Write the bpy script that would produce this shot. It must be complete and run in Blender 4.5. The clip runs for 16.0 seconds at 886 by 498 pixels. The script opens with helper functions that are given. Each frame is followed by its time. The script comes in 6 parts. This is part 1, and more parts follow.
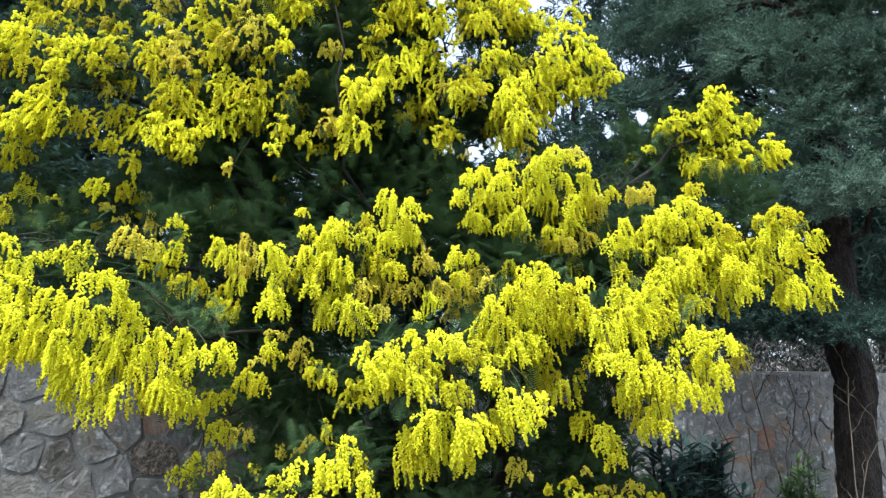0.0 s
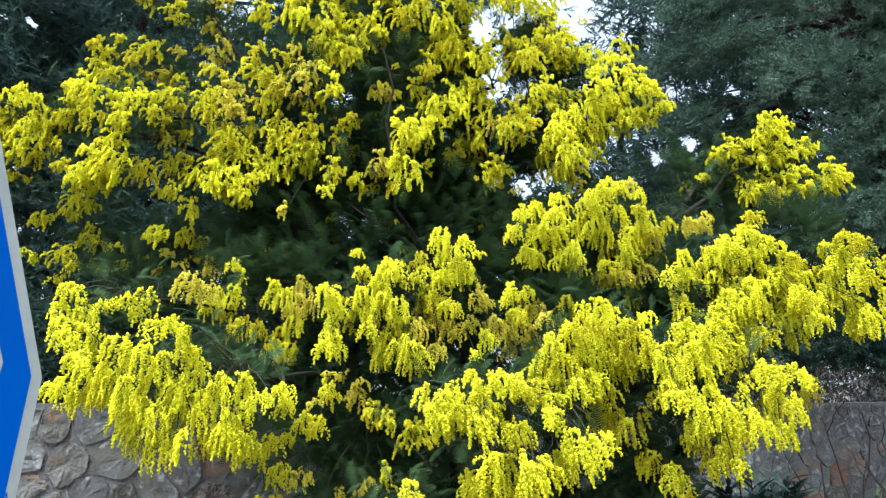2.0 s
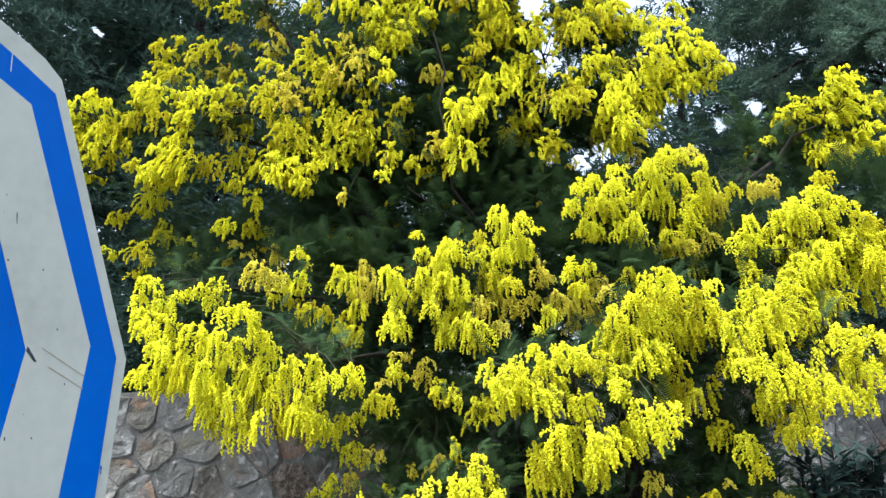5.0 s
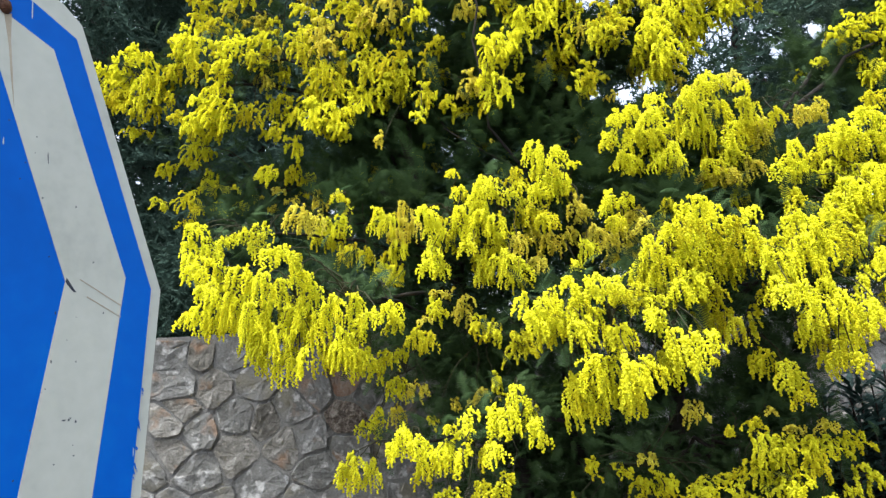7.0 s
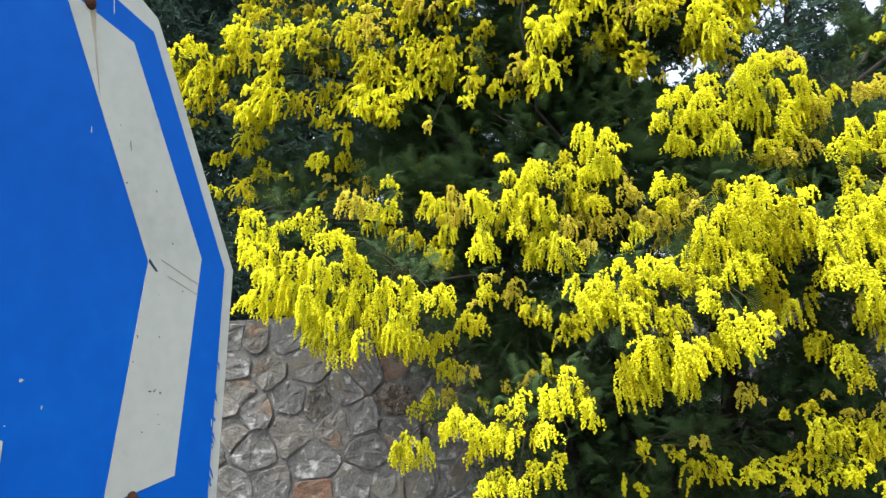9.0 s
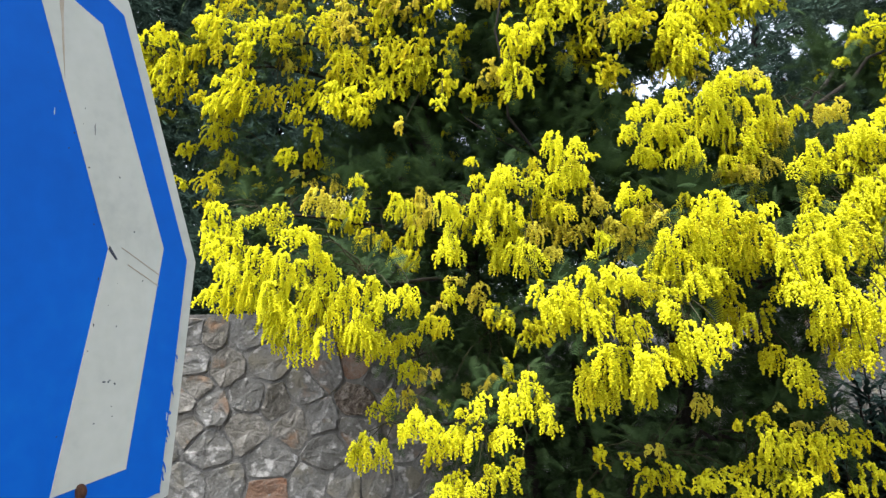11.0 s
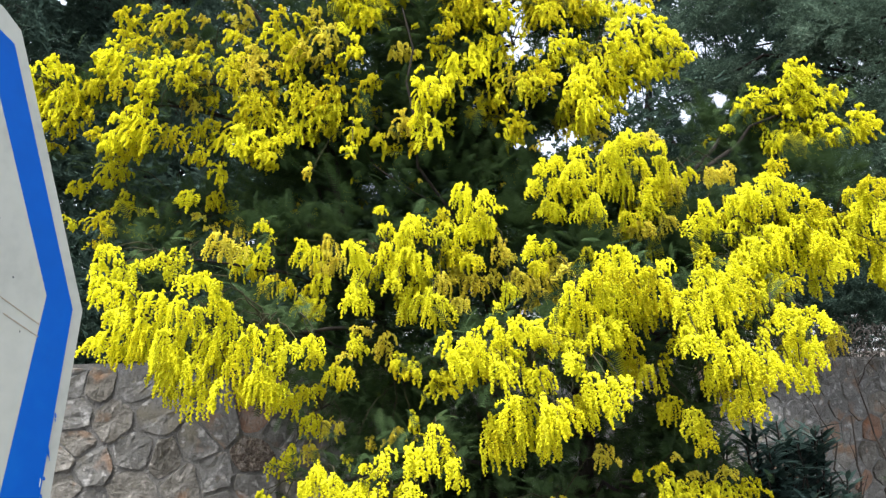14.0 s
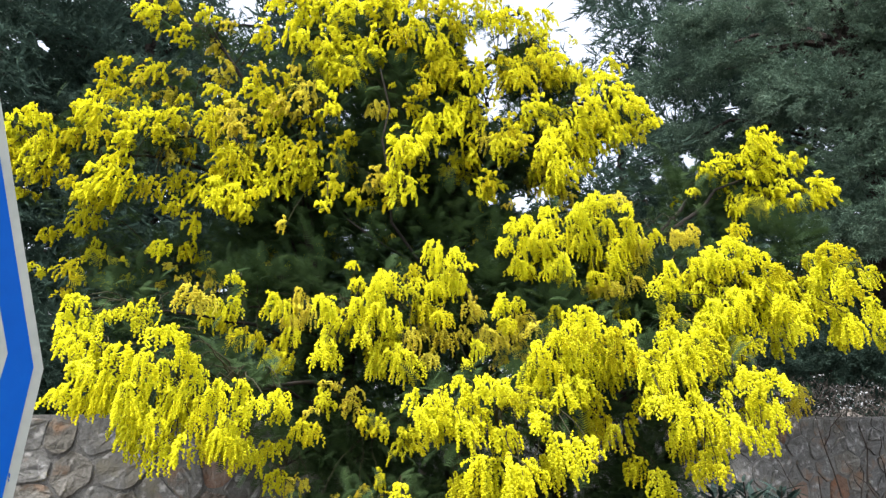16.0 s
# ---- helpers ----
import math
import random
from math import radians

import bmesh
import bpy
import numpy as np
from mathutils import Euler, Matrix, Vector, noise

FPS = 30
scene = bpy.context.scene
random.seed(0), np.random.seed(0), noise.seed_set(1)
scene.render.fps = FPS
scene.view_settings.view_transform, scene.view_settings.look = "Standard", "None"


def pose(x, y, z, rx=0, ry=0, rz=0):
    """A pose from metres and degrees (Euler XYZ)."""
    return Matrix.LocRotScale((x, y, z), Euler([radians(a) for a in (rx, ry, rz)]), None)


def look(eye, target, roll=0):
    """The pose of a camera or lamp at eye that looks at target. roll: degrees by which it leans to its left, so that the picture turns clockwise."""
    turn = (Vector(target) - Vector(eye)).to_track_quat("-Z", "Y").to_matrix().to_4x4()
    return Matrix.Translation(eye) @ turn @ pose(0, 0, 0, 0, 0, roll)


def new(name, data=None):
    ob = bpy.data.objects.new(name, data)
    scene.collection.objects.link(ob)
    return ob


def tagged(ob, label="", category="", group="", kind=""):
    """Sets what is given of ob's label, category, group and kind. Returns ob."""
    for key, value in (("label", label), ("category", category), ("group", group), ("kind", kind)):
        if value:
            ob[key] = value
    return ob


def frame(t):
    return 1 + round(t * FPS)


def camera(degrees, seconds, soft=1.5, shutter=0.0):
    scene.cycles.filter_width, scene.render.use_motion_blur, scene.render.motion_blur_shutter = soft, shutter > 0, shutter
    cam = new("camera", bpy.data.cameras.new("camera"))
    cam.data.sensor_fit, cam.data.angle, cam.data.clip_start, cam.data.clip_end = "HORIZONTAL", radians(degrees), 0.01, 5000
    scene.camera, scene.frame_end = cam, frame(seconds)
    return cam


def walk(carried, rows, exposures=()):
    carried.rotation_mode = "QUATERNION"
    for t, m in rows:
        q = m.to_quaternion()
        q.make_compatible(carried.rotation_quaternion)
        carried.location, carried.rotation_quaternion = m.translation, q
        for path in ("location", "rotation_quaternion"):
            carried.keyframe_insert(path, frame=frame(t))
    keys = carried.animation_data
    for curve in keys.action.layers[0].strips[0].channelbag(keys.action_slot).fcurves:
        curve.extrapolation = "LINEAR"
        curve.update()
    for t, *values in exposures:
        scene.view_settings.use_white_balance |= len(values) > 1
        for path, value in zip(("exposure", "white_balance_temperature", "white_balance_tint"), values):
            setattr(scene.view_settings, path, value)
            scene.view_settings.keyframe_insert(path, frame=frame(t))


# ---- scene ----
cam = camera(64.5, 16.0, soft=1.4)
# seconds, eye x y z, yaw, pitch, roll
ROWS = [
    (0, 0, 0, 1.5, -0, 9, 0),
    (0.5, -0.0091, -0.0048, 1.5008, 0.68, 9.65, 0.42),
    (1, -0.0216, -0.0032, 1.5103, 1.64, 10.4, 0.49),
    (1.5, -0.0267, 0.0034, 1.5164, 2.75, 11.07, 0.67),
    (2, -0.0316, 0.0085, 1.5174, 3.9, 11.72, 0.91),
    (2.5, -0.0382, 0.0086, 1.5219, 4.83, 12.41, 0.85),
    (3, -0.035, 0.0144, 1.5181, 5.77, 13.08, 0.84),
    (3.5, -0.0278, 0.0076, 1.5177, 6.23, 13.42, 0.2),
    (4, -0.0273, 0.0065, 1.5124, 7.19, 12.92, 0.77),
    (6.5, 0.0208, -0.0226, 1.4779, 12.6, 6.9, 3.98),
    (7, 0.035, -0.0111, 1.4676, 13.94, 6.38, 3.88),
    (7.5, 0.0269, -0.0191, 1.4653, 15.56, 5.87, 4.14),
    (8, 0.0142, -0.0367, 1.4633, 17.24, 5.57, 4.29),
    (10.5, 0.0211, -0.0455, 1.4521, 16.11, 5.44, 2.54),
    (11, 0.014, -0.0426, 1.4539, 14.42, 5.61, 1.84),
    (11.5, 0.0141, -0.045, 1.4556, 12.88, 6.02, 1.43),
    (12, 0.0151, -0.0445, 1.4557, 11.36, 6.59, 1.33),
    (12.5, 0.0137, -0.0425, 1.4588, 10.03, 7.11, 1.47),
    (13, 0.0139, -0.044, 1.4589, 8.76, 7.83, 1.72),
    (13.5, 0.0063, -0.0301, 1.4572, 7.69, 8.57, 1.81),
    (14, 0.0009, -0.0256, 1.4621, 6.63, 9.26, 1.72),
    (14.5, 0.0107, -0.0327, 1.4613, 5.92, 10.2, 1.55),
    (15, 0.0185, -0.0457, 1.4683, 5.21, 11.17, 1.1),
    (15.5, 0.0198, -0.0489, 1.4702, 4.78, 12.19, 1.07),
    (16, 0.0233, -0.0546, 1.4766, 4.52, 13.31, 0.94),
]
walk(cam, [(t, pose(x, y, z, 90 + pitch, roll, yaw)) for t, x, y, z, yaw, pitch, roll in ROWS],
     [(0, 0.82, 5600, 5), (4, 0.86, 5660, 5), (6.5, 0.86, 5940, 8), (8, 0.82, 6130, 8), (11, 0.85, 6220, 9), (16, 0.88, 6300, 10)])

# ---- light: bright hazy sky, soft high sun behind the viewer ----
SUN_EL, SUN_AZ = radians(67), radians(204)
world = bpy.data.worlds.new("sky")
scene.world = world
world.use_nodes = True
wn = world.node_tree
sky = wn.nodes.new("ShaderNodeTexSky")
sky.sky_type = "NISHITA"
sky.sun_disc = False
sky.sun_elevation, sky.sun_rotation = SUN_EL, SUN_AZ
sky.dust_density, sky.air_density, sky.ozone_density = 8.0, 0.6, 0.2
# thin bright cloud over the blue
haze = wn.nodes.new("ShaderNodeMix")
haze.data_type = "RGBA"
haze.inputs["Factor"].default_value = 0.6
haze.inputs["B"].default_value = (1.78, 1.83, 1.86, 1)
wn.links.new(sky.outputs["Color"], haze.inputs["A"])
wn.links.new(haze.outputs["Result"], wn.nodes["Background"].inputs["Color"])
wn.nodes["Background"].inputs["Strength"].default_value = 0.445
sun = new("sun", bpy.data.lights.new("sun", "SUN"))
sun.data.energy, sun.data.angle, sun.data.color = 2.25, radians(26), (1.0, 0.975, 0.93)
toward = Vector((math.sin(SUN_AZ) * math.cos(SUN_EL), math.cos(SUN_AZ) * math.cos(SUN_EL), math.sin(SUN_EL)))
sun.matrix_world = look(toward * 30, (0, 0, 0))


# ---- materials ----
def material(name, ramp, scale=40.0, rough=0.8, bump=0.2, fine=8.0, island=0.0, thing=0.0, metal=0.0, spec=0.3, through_light=0.0, stretch=(1, 1, 1), depth=0.01, mottle=0.45, patches=()):
    """Colours between the ramp's stops by noise at two scales; island, thing: variation from piece to piece; patches: (colour, scale, share) stains."""
    m = bpy.data.materials.new(name)
    m.use_nodes = True
    n, l = m.node_tree.nodes, m.node_tree.links
    bsdf = n["Principled BSDF"]
    co = n.new("ShaderNodeTexCoord")
    mp = n.new("ShaderNodeMapping")
    mp.inputs["Scale"].default_value = stretch
    l.new(co.outputs["Object"], mp.inputs["Vector"])
    big, small = n.new("ShaderNodeTexNoise"), n.new("ShaderNodeTexNoise")
    big.inputs["Scale"].default_value, small.inputs["Scale"].default_value = scale, scale * fine
    for k in (big, small):
        k.inputs["Detail"].default_value = 5
        l.new(mp.outputs["Vector"], k.inputs["Vector"])
    mix = n.new("ShaderNodeMath")
    mix.operation = "MULTIPLY_ADD"
    l.new(small.outputs["Fac"], mix.inputs[0])
    mix.inputs[1].default_value = mottle
    l.new(big.outputs["Fac"], mix.inputs[2])
    fac = n.new("ShaderNodeMath")
    fac.operation = "MULTIPLY_ADD"
    l.new(mix.outputs[0], fac.inputs[0])
    fac.inputs[1].default_value, fac.inputs[2].default_value = 1.5, 0.51 - 0.75 * (1 + mottle)
    last = fac
    for on, node, out in ((island, "ShaderNodeNewGeometry", "Random Per Island"), (thing, "ShaderNodeObjectInfo", "Random")):
        if on:
            r = n.new(node)
            s = n.new("ShaderNodeMath")
            s.operation = "MULTIPLY_ADD"
            l.new(r.outputs[out], s.inputs[0])
            s.inputs[1].default_value = on
            l.new(last.outputs[0], s.inputs[2])
            shift = n.new("ShaderNodeMath")
            shift.operation = "SUBTRACT"
            l.new(s.outputs[0], shift.inputs[0])
            shift.inputs[1].default_value = on / 2
            last = shift
    cr = n.new("ShaderNodeValToRGB")
    stops = cr.color_ramp.elements
    while len(stops) < len(ramp):
        stops.new(0.5)
    for e, (at, col) in zip(stops, ramp):
        e.position, e.color = at, (*col, 1)
    l.new(last.outputs[0], cr.inputs["Fac"])
    colour = cr.outputs["Color"]
    for i, (stain, size, share) in enumerate(patches):
        spot, edge, over = n.new("ShaderNodeTexNoise"), n.new("ShaderNodeMapRange"), n.new("ShaderNodeMix")
        spot.noise_dimensions = "4D"
        spot.inputs["W"].default_value = 3.7 * (i + 1)
        spot.inputs["Scale"].default_value, spot.inputs["Detail"].default_value = size, 4
        spin = n.new("ShaderNodeObjectInfo")
        far = n.new("ShaderNodeVectorMath")
        far.operation = "ADD"
        l.new(mp.outputs["Vector"], far.inputs[0])
        l.new(spin.outputs["Location"], far.inputs[1])
        l.new(far.outputs["Vector"], spot.inputs["Vector"])
        edge.inputs["From Min"].default_value, edge.inputs["From Max"].default_value = 0.64 - share, 0.74 - share
        edge.inputs["To Max"].default_value = 0.75
        l.new(spot.outputs["Fac"], edge.inputs["Value"])
        over.data_type = "RGBA"
        over.inputs["B"].default_value = (*stain, 1)
        l.new(edge.outputs["Result"], over.inputs["Factor"])
        l.new(colour, over.inputs["A"])
        colour = over.outputs["Result"]
    l.new(colour, bsdf.inputs["Base Color"])
    bsdf.inputs["Roughness"].default_value = rough
    bsdf.inputs["Metallic"].default_value = metal
    bsdf.inputs["Specular IOR Level"].default_value = spec
    if bump:
        b = n.new("ShaderNodeBump")
        b.inputs["Strength"].default_value = bump
        b.inputs["Distance"].default_value = depth
        l.new(mix.outputs[0], b.inputs["Height"])
        l.new(b.outputs["Normal"], bsdf.inputs["Normal"])
    if through_light:
        tr = n.new("ShaderNodeBsdfTranslucent")
        l.new(cr.outputs["Color"], tr.inputs["Color"])
        ms = n.new("ShaderNodeMixShader")
        ms.inputs[0].default_value = through_light
        l.new(bsdf.outputs[0], ms.inputs[1])
        l.new(tr.outputs[0], ms.inputs[2])
        l.new(ms.outputs[0], n["Material Output"].inputs["Surface"])
    return m


BLOOM = [
    material("bloom_lemon", [(0.0, (0.72, 0.66, 0.014)), (0.5, (0.86, 0.85, 0.026)), (1.0, (0.92, 0.93, 0.06))], 9, 0.9, 0, island=0.35, thing=0.25, spec=0.1, through_light=0.46),
    # darker gold: older blossom, and shade put into the colour of deeper sprays
    material("bloom_golden_shaded", [(0.0, (0.58, 0.50, 0.010)), (0.5, (0.72, 0.70, 0.020)), (1.0, (0.84, 0.85, 0.045))], 9, 0.9, 0, island=0.4, thing=0.45, spec=0.1, through_light=0.46),
    material("bloom_faded", [(0.0, (0.58, 0.47, 0.035)), (0.5, (0.74, 0.67, 0.065)), (1.0, (0.84, 0.80, 0.12))], 9, 0.9, 0, island=0.45, thing=0.4, spec=0.1, through_light=0.44),
]
M_FROND = material("mimosa_frond", [(0.0, (0.023, 0.046, 0.017)), (0.5, (0.042, 0.077, 0.030)), (1.0, (0.068, 0.110, 0.047))], 3, 0.9, 0, island=0.5, spec=0.06, through_light=0.28)
M_BARK = material("mimosa_bark", [(0.0, (0.008, 0.007, 0.0055)), (0.5, (0.016, 0.014, 0.011)), (1.0, (0.034, 0.030, 0.024))], 14, 0.9, 0.5)
M_TWIG = material("green_twig", [(0.0, (0.0150, 0.0175, 0.0065)), (1.0, (0.0375, 0.0375, 0.0150))], 20, 0.8, 0)
M_BLUE_NEEDLE = material("blue_green_needles", [(0.0, (0.034, 0.060, 0.043)), (0.45, (0.085, 0.140, 0.100)), (1.0, (0.17, 0.24, 0.185))], 1.3, 0.85, 0, island=0.35, spec=0.08, through_light=0.2)
M_DARK_NEEDLE = material("dark_needles", [(0.0, (0.024, 0.041, 0.032)), (0.5, (0.042, 0.074, 0.058)), (1.0, (0.068, 0.108, 0.086))], 1.3, 0.9, 0, island=0.15, spec=0.06, through_light=0.2)
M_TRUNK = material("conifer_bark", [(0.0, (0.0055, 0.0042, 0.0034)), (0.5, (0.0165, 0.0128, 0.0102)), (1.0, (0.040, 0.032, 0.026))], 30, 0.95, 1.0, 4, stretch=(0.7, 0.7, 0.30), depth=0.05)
M_STONE = material("grey_limestone", [(0.0, (0.060, 0.061, 0.056)), (0.3, (0.108, 0.110, 0.103)), (0.6, (0.148, 0.152, 0.146)), (0.78, (0.188, 0.194, 0.190)), (0.95, (0.33, 0.345, 0.35))], 15, 0.92, 0.8, 6, thing=0.28, depth=0.012, mottle=0.6, patches=(((0.160, 0.152, 0.115), 5, 0.07), ((0.20, 0.135, 0.09), 7, 0.05), ((0.42, 0.43, 0.42), 20, 0.07)))
M_STONE_TAN = material("tan_limestone", [(0.0, (0.0501, 0.0478, 0.0396)), (0.5, (0.1396, 0.1365, 0.1205)), (1.0, (0.2575, 0.2583, 0.2400))], 14, 0.92, 1.0, 6, thing=0.35, depth=0.012, mottle=0.6, patches=(((0.24, 0.15, 0.09), 8, 0.08), ((0.40, 0.39, 0.36), 26, 0.03)))
M_STONE_RUST = material("rusty_limestone", [(0.0, (0.095, 0.055, 0.034)), (0.45, (0.185, 0.118, 0.082)), (1.0, (0.23, 0.20, 0.175))], 14, 0.92, 1.0, 6, thing=0.35, depth=0.012, mottle=0.6, patches=(((0.25, 0.12, 0.065), 6, 0.06), ((0.17, 0.165, 0.155), 9, 0.06)))
M_STONE_BROWN = material("brown_rubble", [(0.0, (0.035, 0.028, 0.022)), (0.5, (0.13, 0.108, 0.088)), (1.0, (0.32, 0.29, 0.25))], 30, 0.95, 1.0, 4, thing=0.3, depth=0.03, mottle=0.6, patches=(((0.30, 0.28, 0.25), 22, 0.08),))
M_MORTAR = material("mortar", [(0.0, (0.098, 0.099, 0.094)), (0.5, (0.155, 0.157, 0.150)), (1.0, (0.225, 0.228, 0.220))], 22, 0.95, 1.0, depth=0.012)
M_GROUND = material("ground", [(0.0, (0.040, 0.034, 0.026)), (0.5, (0.080, 0.069, 0.055)), (1.0, (0.13, 0.114, 0.093))], 3, 0.95, 0.6)
M_BLUE = material("sign_blue", [(0.0, (0.0015, 0.0727, 0.3774)), (0.6, (0.0022, 0.0921, 0.4590)), (1.0, (0.0045, 0.1164, 0.4896))], 4, 0.5, 0, spec=0.12)
M_WHITE = material("sign_white", [(0.0, (0.2980, 0.3243, 0.2964)), (0.5, (0.3873, 0.4170, 0.3779)), (1.0, (0.4320, 0.4633, 0.4224))], 7, 0.5, 0.03, spec=0.35)
M_STEEL = material("weathered_steel", [(0.0, (0.25, 0.25, 0.25)), (1.0, (0.42, 0.42, 0.42))], 14, 0.5, 0.1, metal=0.7)
M_RUST = material("rust", [(0.0, (0.0180, 0.0108, 0.0072)), (1.0, (0.0720, 0.0300, 0.0150))], 60, 0.95, 0.6)
M_STREAK = material("rust_streak", [(0.0, (0.26, 0.22, 0.15)), (1.0, (0.38, 0.36, 0.30))], 30, 0.8, 0)
M_CHIP = material("paint_chip", [(0.0, (0.015, 0.02, 0.035)), (1.0, (0.05, 0.06, 0.08))], 90, 0.9, 0)
M_OLEANDER = material("oleander_leaf", [(0.0, (0.0125, 0.0300, 0.0236)), (0.5, (0.0263, 0.0550, 0.0459)), (1.0, (0.0600, 0.1025, 0.0879))], 5, 0.6, 0, island=0.6, spec=0.2, through_light=0.1)
M_WEED = material("fresh_weed_leaf", [(0.0, (0.0244, 0.0536, 0.0146)), (1.0, (0.0634, 0.1072, 0.0341))], 6, 0.6, 0, island=0.6, through_light=0.2)
M_DRY = material("dry_stem", [(0.0, (0.065, 0.056, 0.040)), (1.0, (0.165, 0.145, 0.108))], 20, 0.9, 0.2)
M_DARKSTEM = material("dark_stem", [(0.0, (0.0125, 0.0100, 0.0085)), (1.0, (0.0350, 0.0275, 0.0225))], 20, 0.9, 0.2)
M_PALE = material("dry_brush", [(0.0, (0.035, 0.033, 0.027)), (0.5, (0.095, 0.090, 0.078)), (1.0, (0.21, 0.20, 0.18))], 9, 0.95, 0.6, island=0.6)


# ---- mesh tools ----
def mesh_of(name, verts, tris, smooth=False):
    """A triangle mesh from arrays."""
    me = bpy.data.meshes.new(name)
    verts, tris = np.asarray(verts, np.float32), np.asarray(tris, np.int32)
    me.vertices.add(len(verts))
    me.vertices.foreach_set("co", verts.ravel())
    me.loops.add(tris.size)
    me.loops.foreach_set("vertex_index", tris.ravel())
    me.polygons.add(len(tris))
    me.polygons.foreach_set("loop_start", np.arange(0, tris.size, 3, dtype=np.int32))
    me.polygons.foreach_set("use_smooth", np.full(len(tris), smooth))
    me.update(calc_edges=True)
    return me


def join(pieces):
    """Joins (verts, tris) pairs into one pair."""
    vs, ts, n = [], [], 0
    for v, f in pieces:
        vs.append(v)
        ts.append(np.asarray(f) + n)
        n += len(v)
    return np.concatenate(vs), np.concatenate(ts)


def repeat(v, f, turns, places):
    """Copies of one small shape: turns (n,3,3), places (n,3)."""
    out = np.einsum("nij,kj->nki", turns, v) + places[:, None]
    tri = f[None] + (np.arange(len(places)) * len(v))[:, None, None]
    return out.reshape(-1, 3), tri.reshape(-1, 3)


def thing(name, base, label, category, kind="", group=""):
    ob = new(name)
    ob.location = base
    ob.empty_display_size = 0.1
    return tagged(ob, label, category, group, kind)


def part(name, data, mat, parent, label="", m=None, stuff=False):
    """One mesh object under a thing or part; data in world metres, or placed by m."""
    me = data if isinstance(data, bpy.types.Mesh) else mesh_of(name, *data)
    if not me.materials:
        me.materials.append(mat)
    ob = new(name, me)
    if ob.material_slots[0].material != mat:
        ob.material_slots[0].link = "OBJECT"
        ob.material_slots[0].material = mat
    if parent:
        ob.parent = parent
        root, world_m = parent, Matrix()
        while root:
            own = Matrix.Translation(root.location) if root.type == "EMPTY" else root.matrix_basis
            world_m, root = own @ world_m, root.parent
        ob.matrix_basis = world_m.inverted() @ (m or Matrix())
    elif m:
        ob.matrix_basis = m
    if stuff:
        ob["kind"] = "stuff"
    if label:
        ob["label"] = label
    return ob


def tube(points, radii, sides=7):
    p = np.array(points, float)
    r = np.interp(np.linspace(0, 1, len(p)), np.linspace(0, 1, len(radii)), radii)
    tan = np.gradient(p, axis=0)
    tan /= np.linalg.norm(tan, axis=1)[:, None] + 1e-9
    side = np.cross(tan, (0.31, 0.17, 0.93) if abs(tan[:, 2]).mean() < 0.8 else (0.9, 0.4, 0.1))
    side /= np.linalg.norm(side, axis=1)[:, None] + 1e-9
    up = np.cross(tan, side)
    a = np.linspace(0, 2 * np.pi, sides, endpoint=False)
    ring = p[:, None] + r[:, None, None] * (np.cos(a)[None, :, None] * side[:, None] + np.sin(a)[None, :, None] * up[:, None])
    v = np.concatenate([ring.reshape(-1, 3), p[:1], p[-1:]])
    f = []
    for i in range(len(p) - 1):
        for k in range(sides):
            q, w = i * sides + k, i * sides + (k + 1) % sides
            f += [(q, w, q + sides), (w, w + sides, q + sides)]
    e = len(p) * sides
    for k in range(sides):
        f += [((k + 1) % sides, k, e), (e - sides + k, e - sides + (k + 1) % sides, e + 1)]
    return v, np.array(f)


def curve_between(a, b, sag=0.1, n=7, wob=0.02, rng=None):
    """A bent line from a to b that first rises, with a little wobble."""
    a, b = np.array(a, float), np.array(b, float)
    u = np.linspace(0, 1, n)[:, None]
    p = a + (b - a) * u + np.array([0, 0, 1]) * sag * np.sin(np.pi * u)
    if rng is not None:
        w = rng.normal(0, wob, (n, 3))
        w[0] = w[-1] = 0
        p = p + w
    return p


def turns_random(rng, n):
    q = rng.normal(size=(n, 4))
    q /= np.linalg.norm(q, axis=1)[:, None]
    w, x, y, z = q.T
    return np.stack([1 - 2 * (y * y + z * z), 2 * (x * y - z * w), 2 * (x * z + y * w), 2 * (x * y + z * w), 1 - 2 * (x * x + z * z), 2 * (y * z - x * w), 2 * (x * z - y * w), 2 * (y * z + x * w), 1 - 2 * (x * x + y * y)], 1).reshape(-1, 3, 3)


def bead_shape():
    """A small blossom bead: eight faces, shaded round."""
    v = np.array([(1, 0, 0), (-1, 0, 0), (0, 1, 0), (0, -1, 0), (0, 0, 1), (0, 0, -1)], float)
    f = [(a, b, c) if (i + j + k) % 2 == 0 else (b, a, c) for i, a in enumerate((0, 1)) for j, b in enumerate((2, 3)) for k, c in enumerate((4, 5))]
    return v, np.array(f)


BEAD_V, BEAD_F = bead_shape()


# ---- ground ----
def ground_sheet():
    n = 60
    g = np.concatenate([-np.geomspace(2500, 3, n // 2), np.geomspace(3, 2500, n // 2)])
    xs, ys = np.meshgrid(g, g + 3, indexing="ij")
    zs = np.array([[noise.noise((x * 0.4, y * 0.4, 0)) * 0.04 if abs(x) < 40 and abs(y) < 40 else 0 for x, y in zip(r, s)] for r, s in zip(xs, ys)])
    i = np.arange(n * n).reshape(n, n)
    q = np.stack([i[:-1, :-1], i[1:, :-1], i[1:, 1:], i[:-1, 1:]], -1).reshape(-1, 4)
    v = np.stack([xs, ys, zs - 0.02], -1).reshape(-1, 3)
    ob = part("ground", mesh_of("ground", v, np.concatenate([q[:, :3], q[:, [0, 2, 3]]]), True), M_GROUND, None)
    tagged(ob, "dry brown earth verge beside the stone wall", "ground", kind="structure")


ground_sheet()

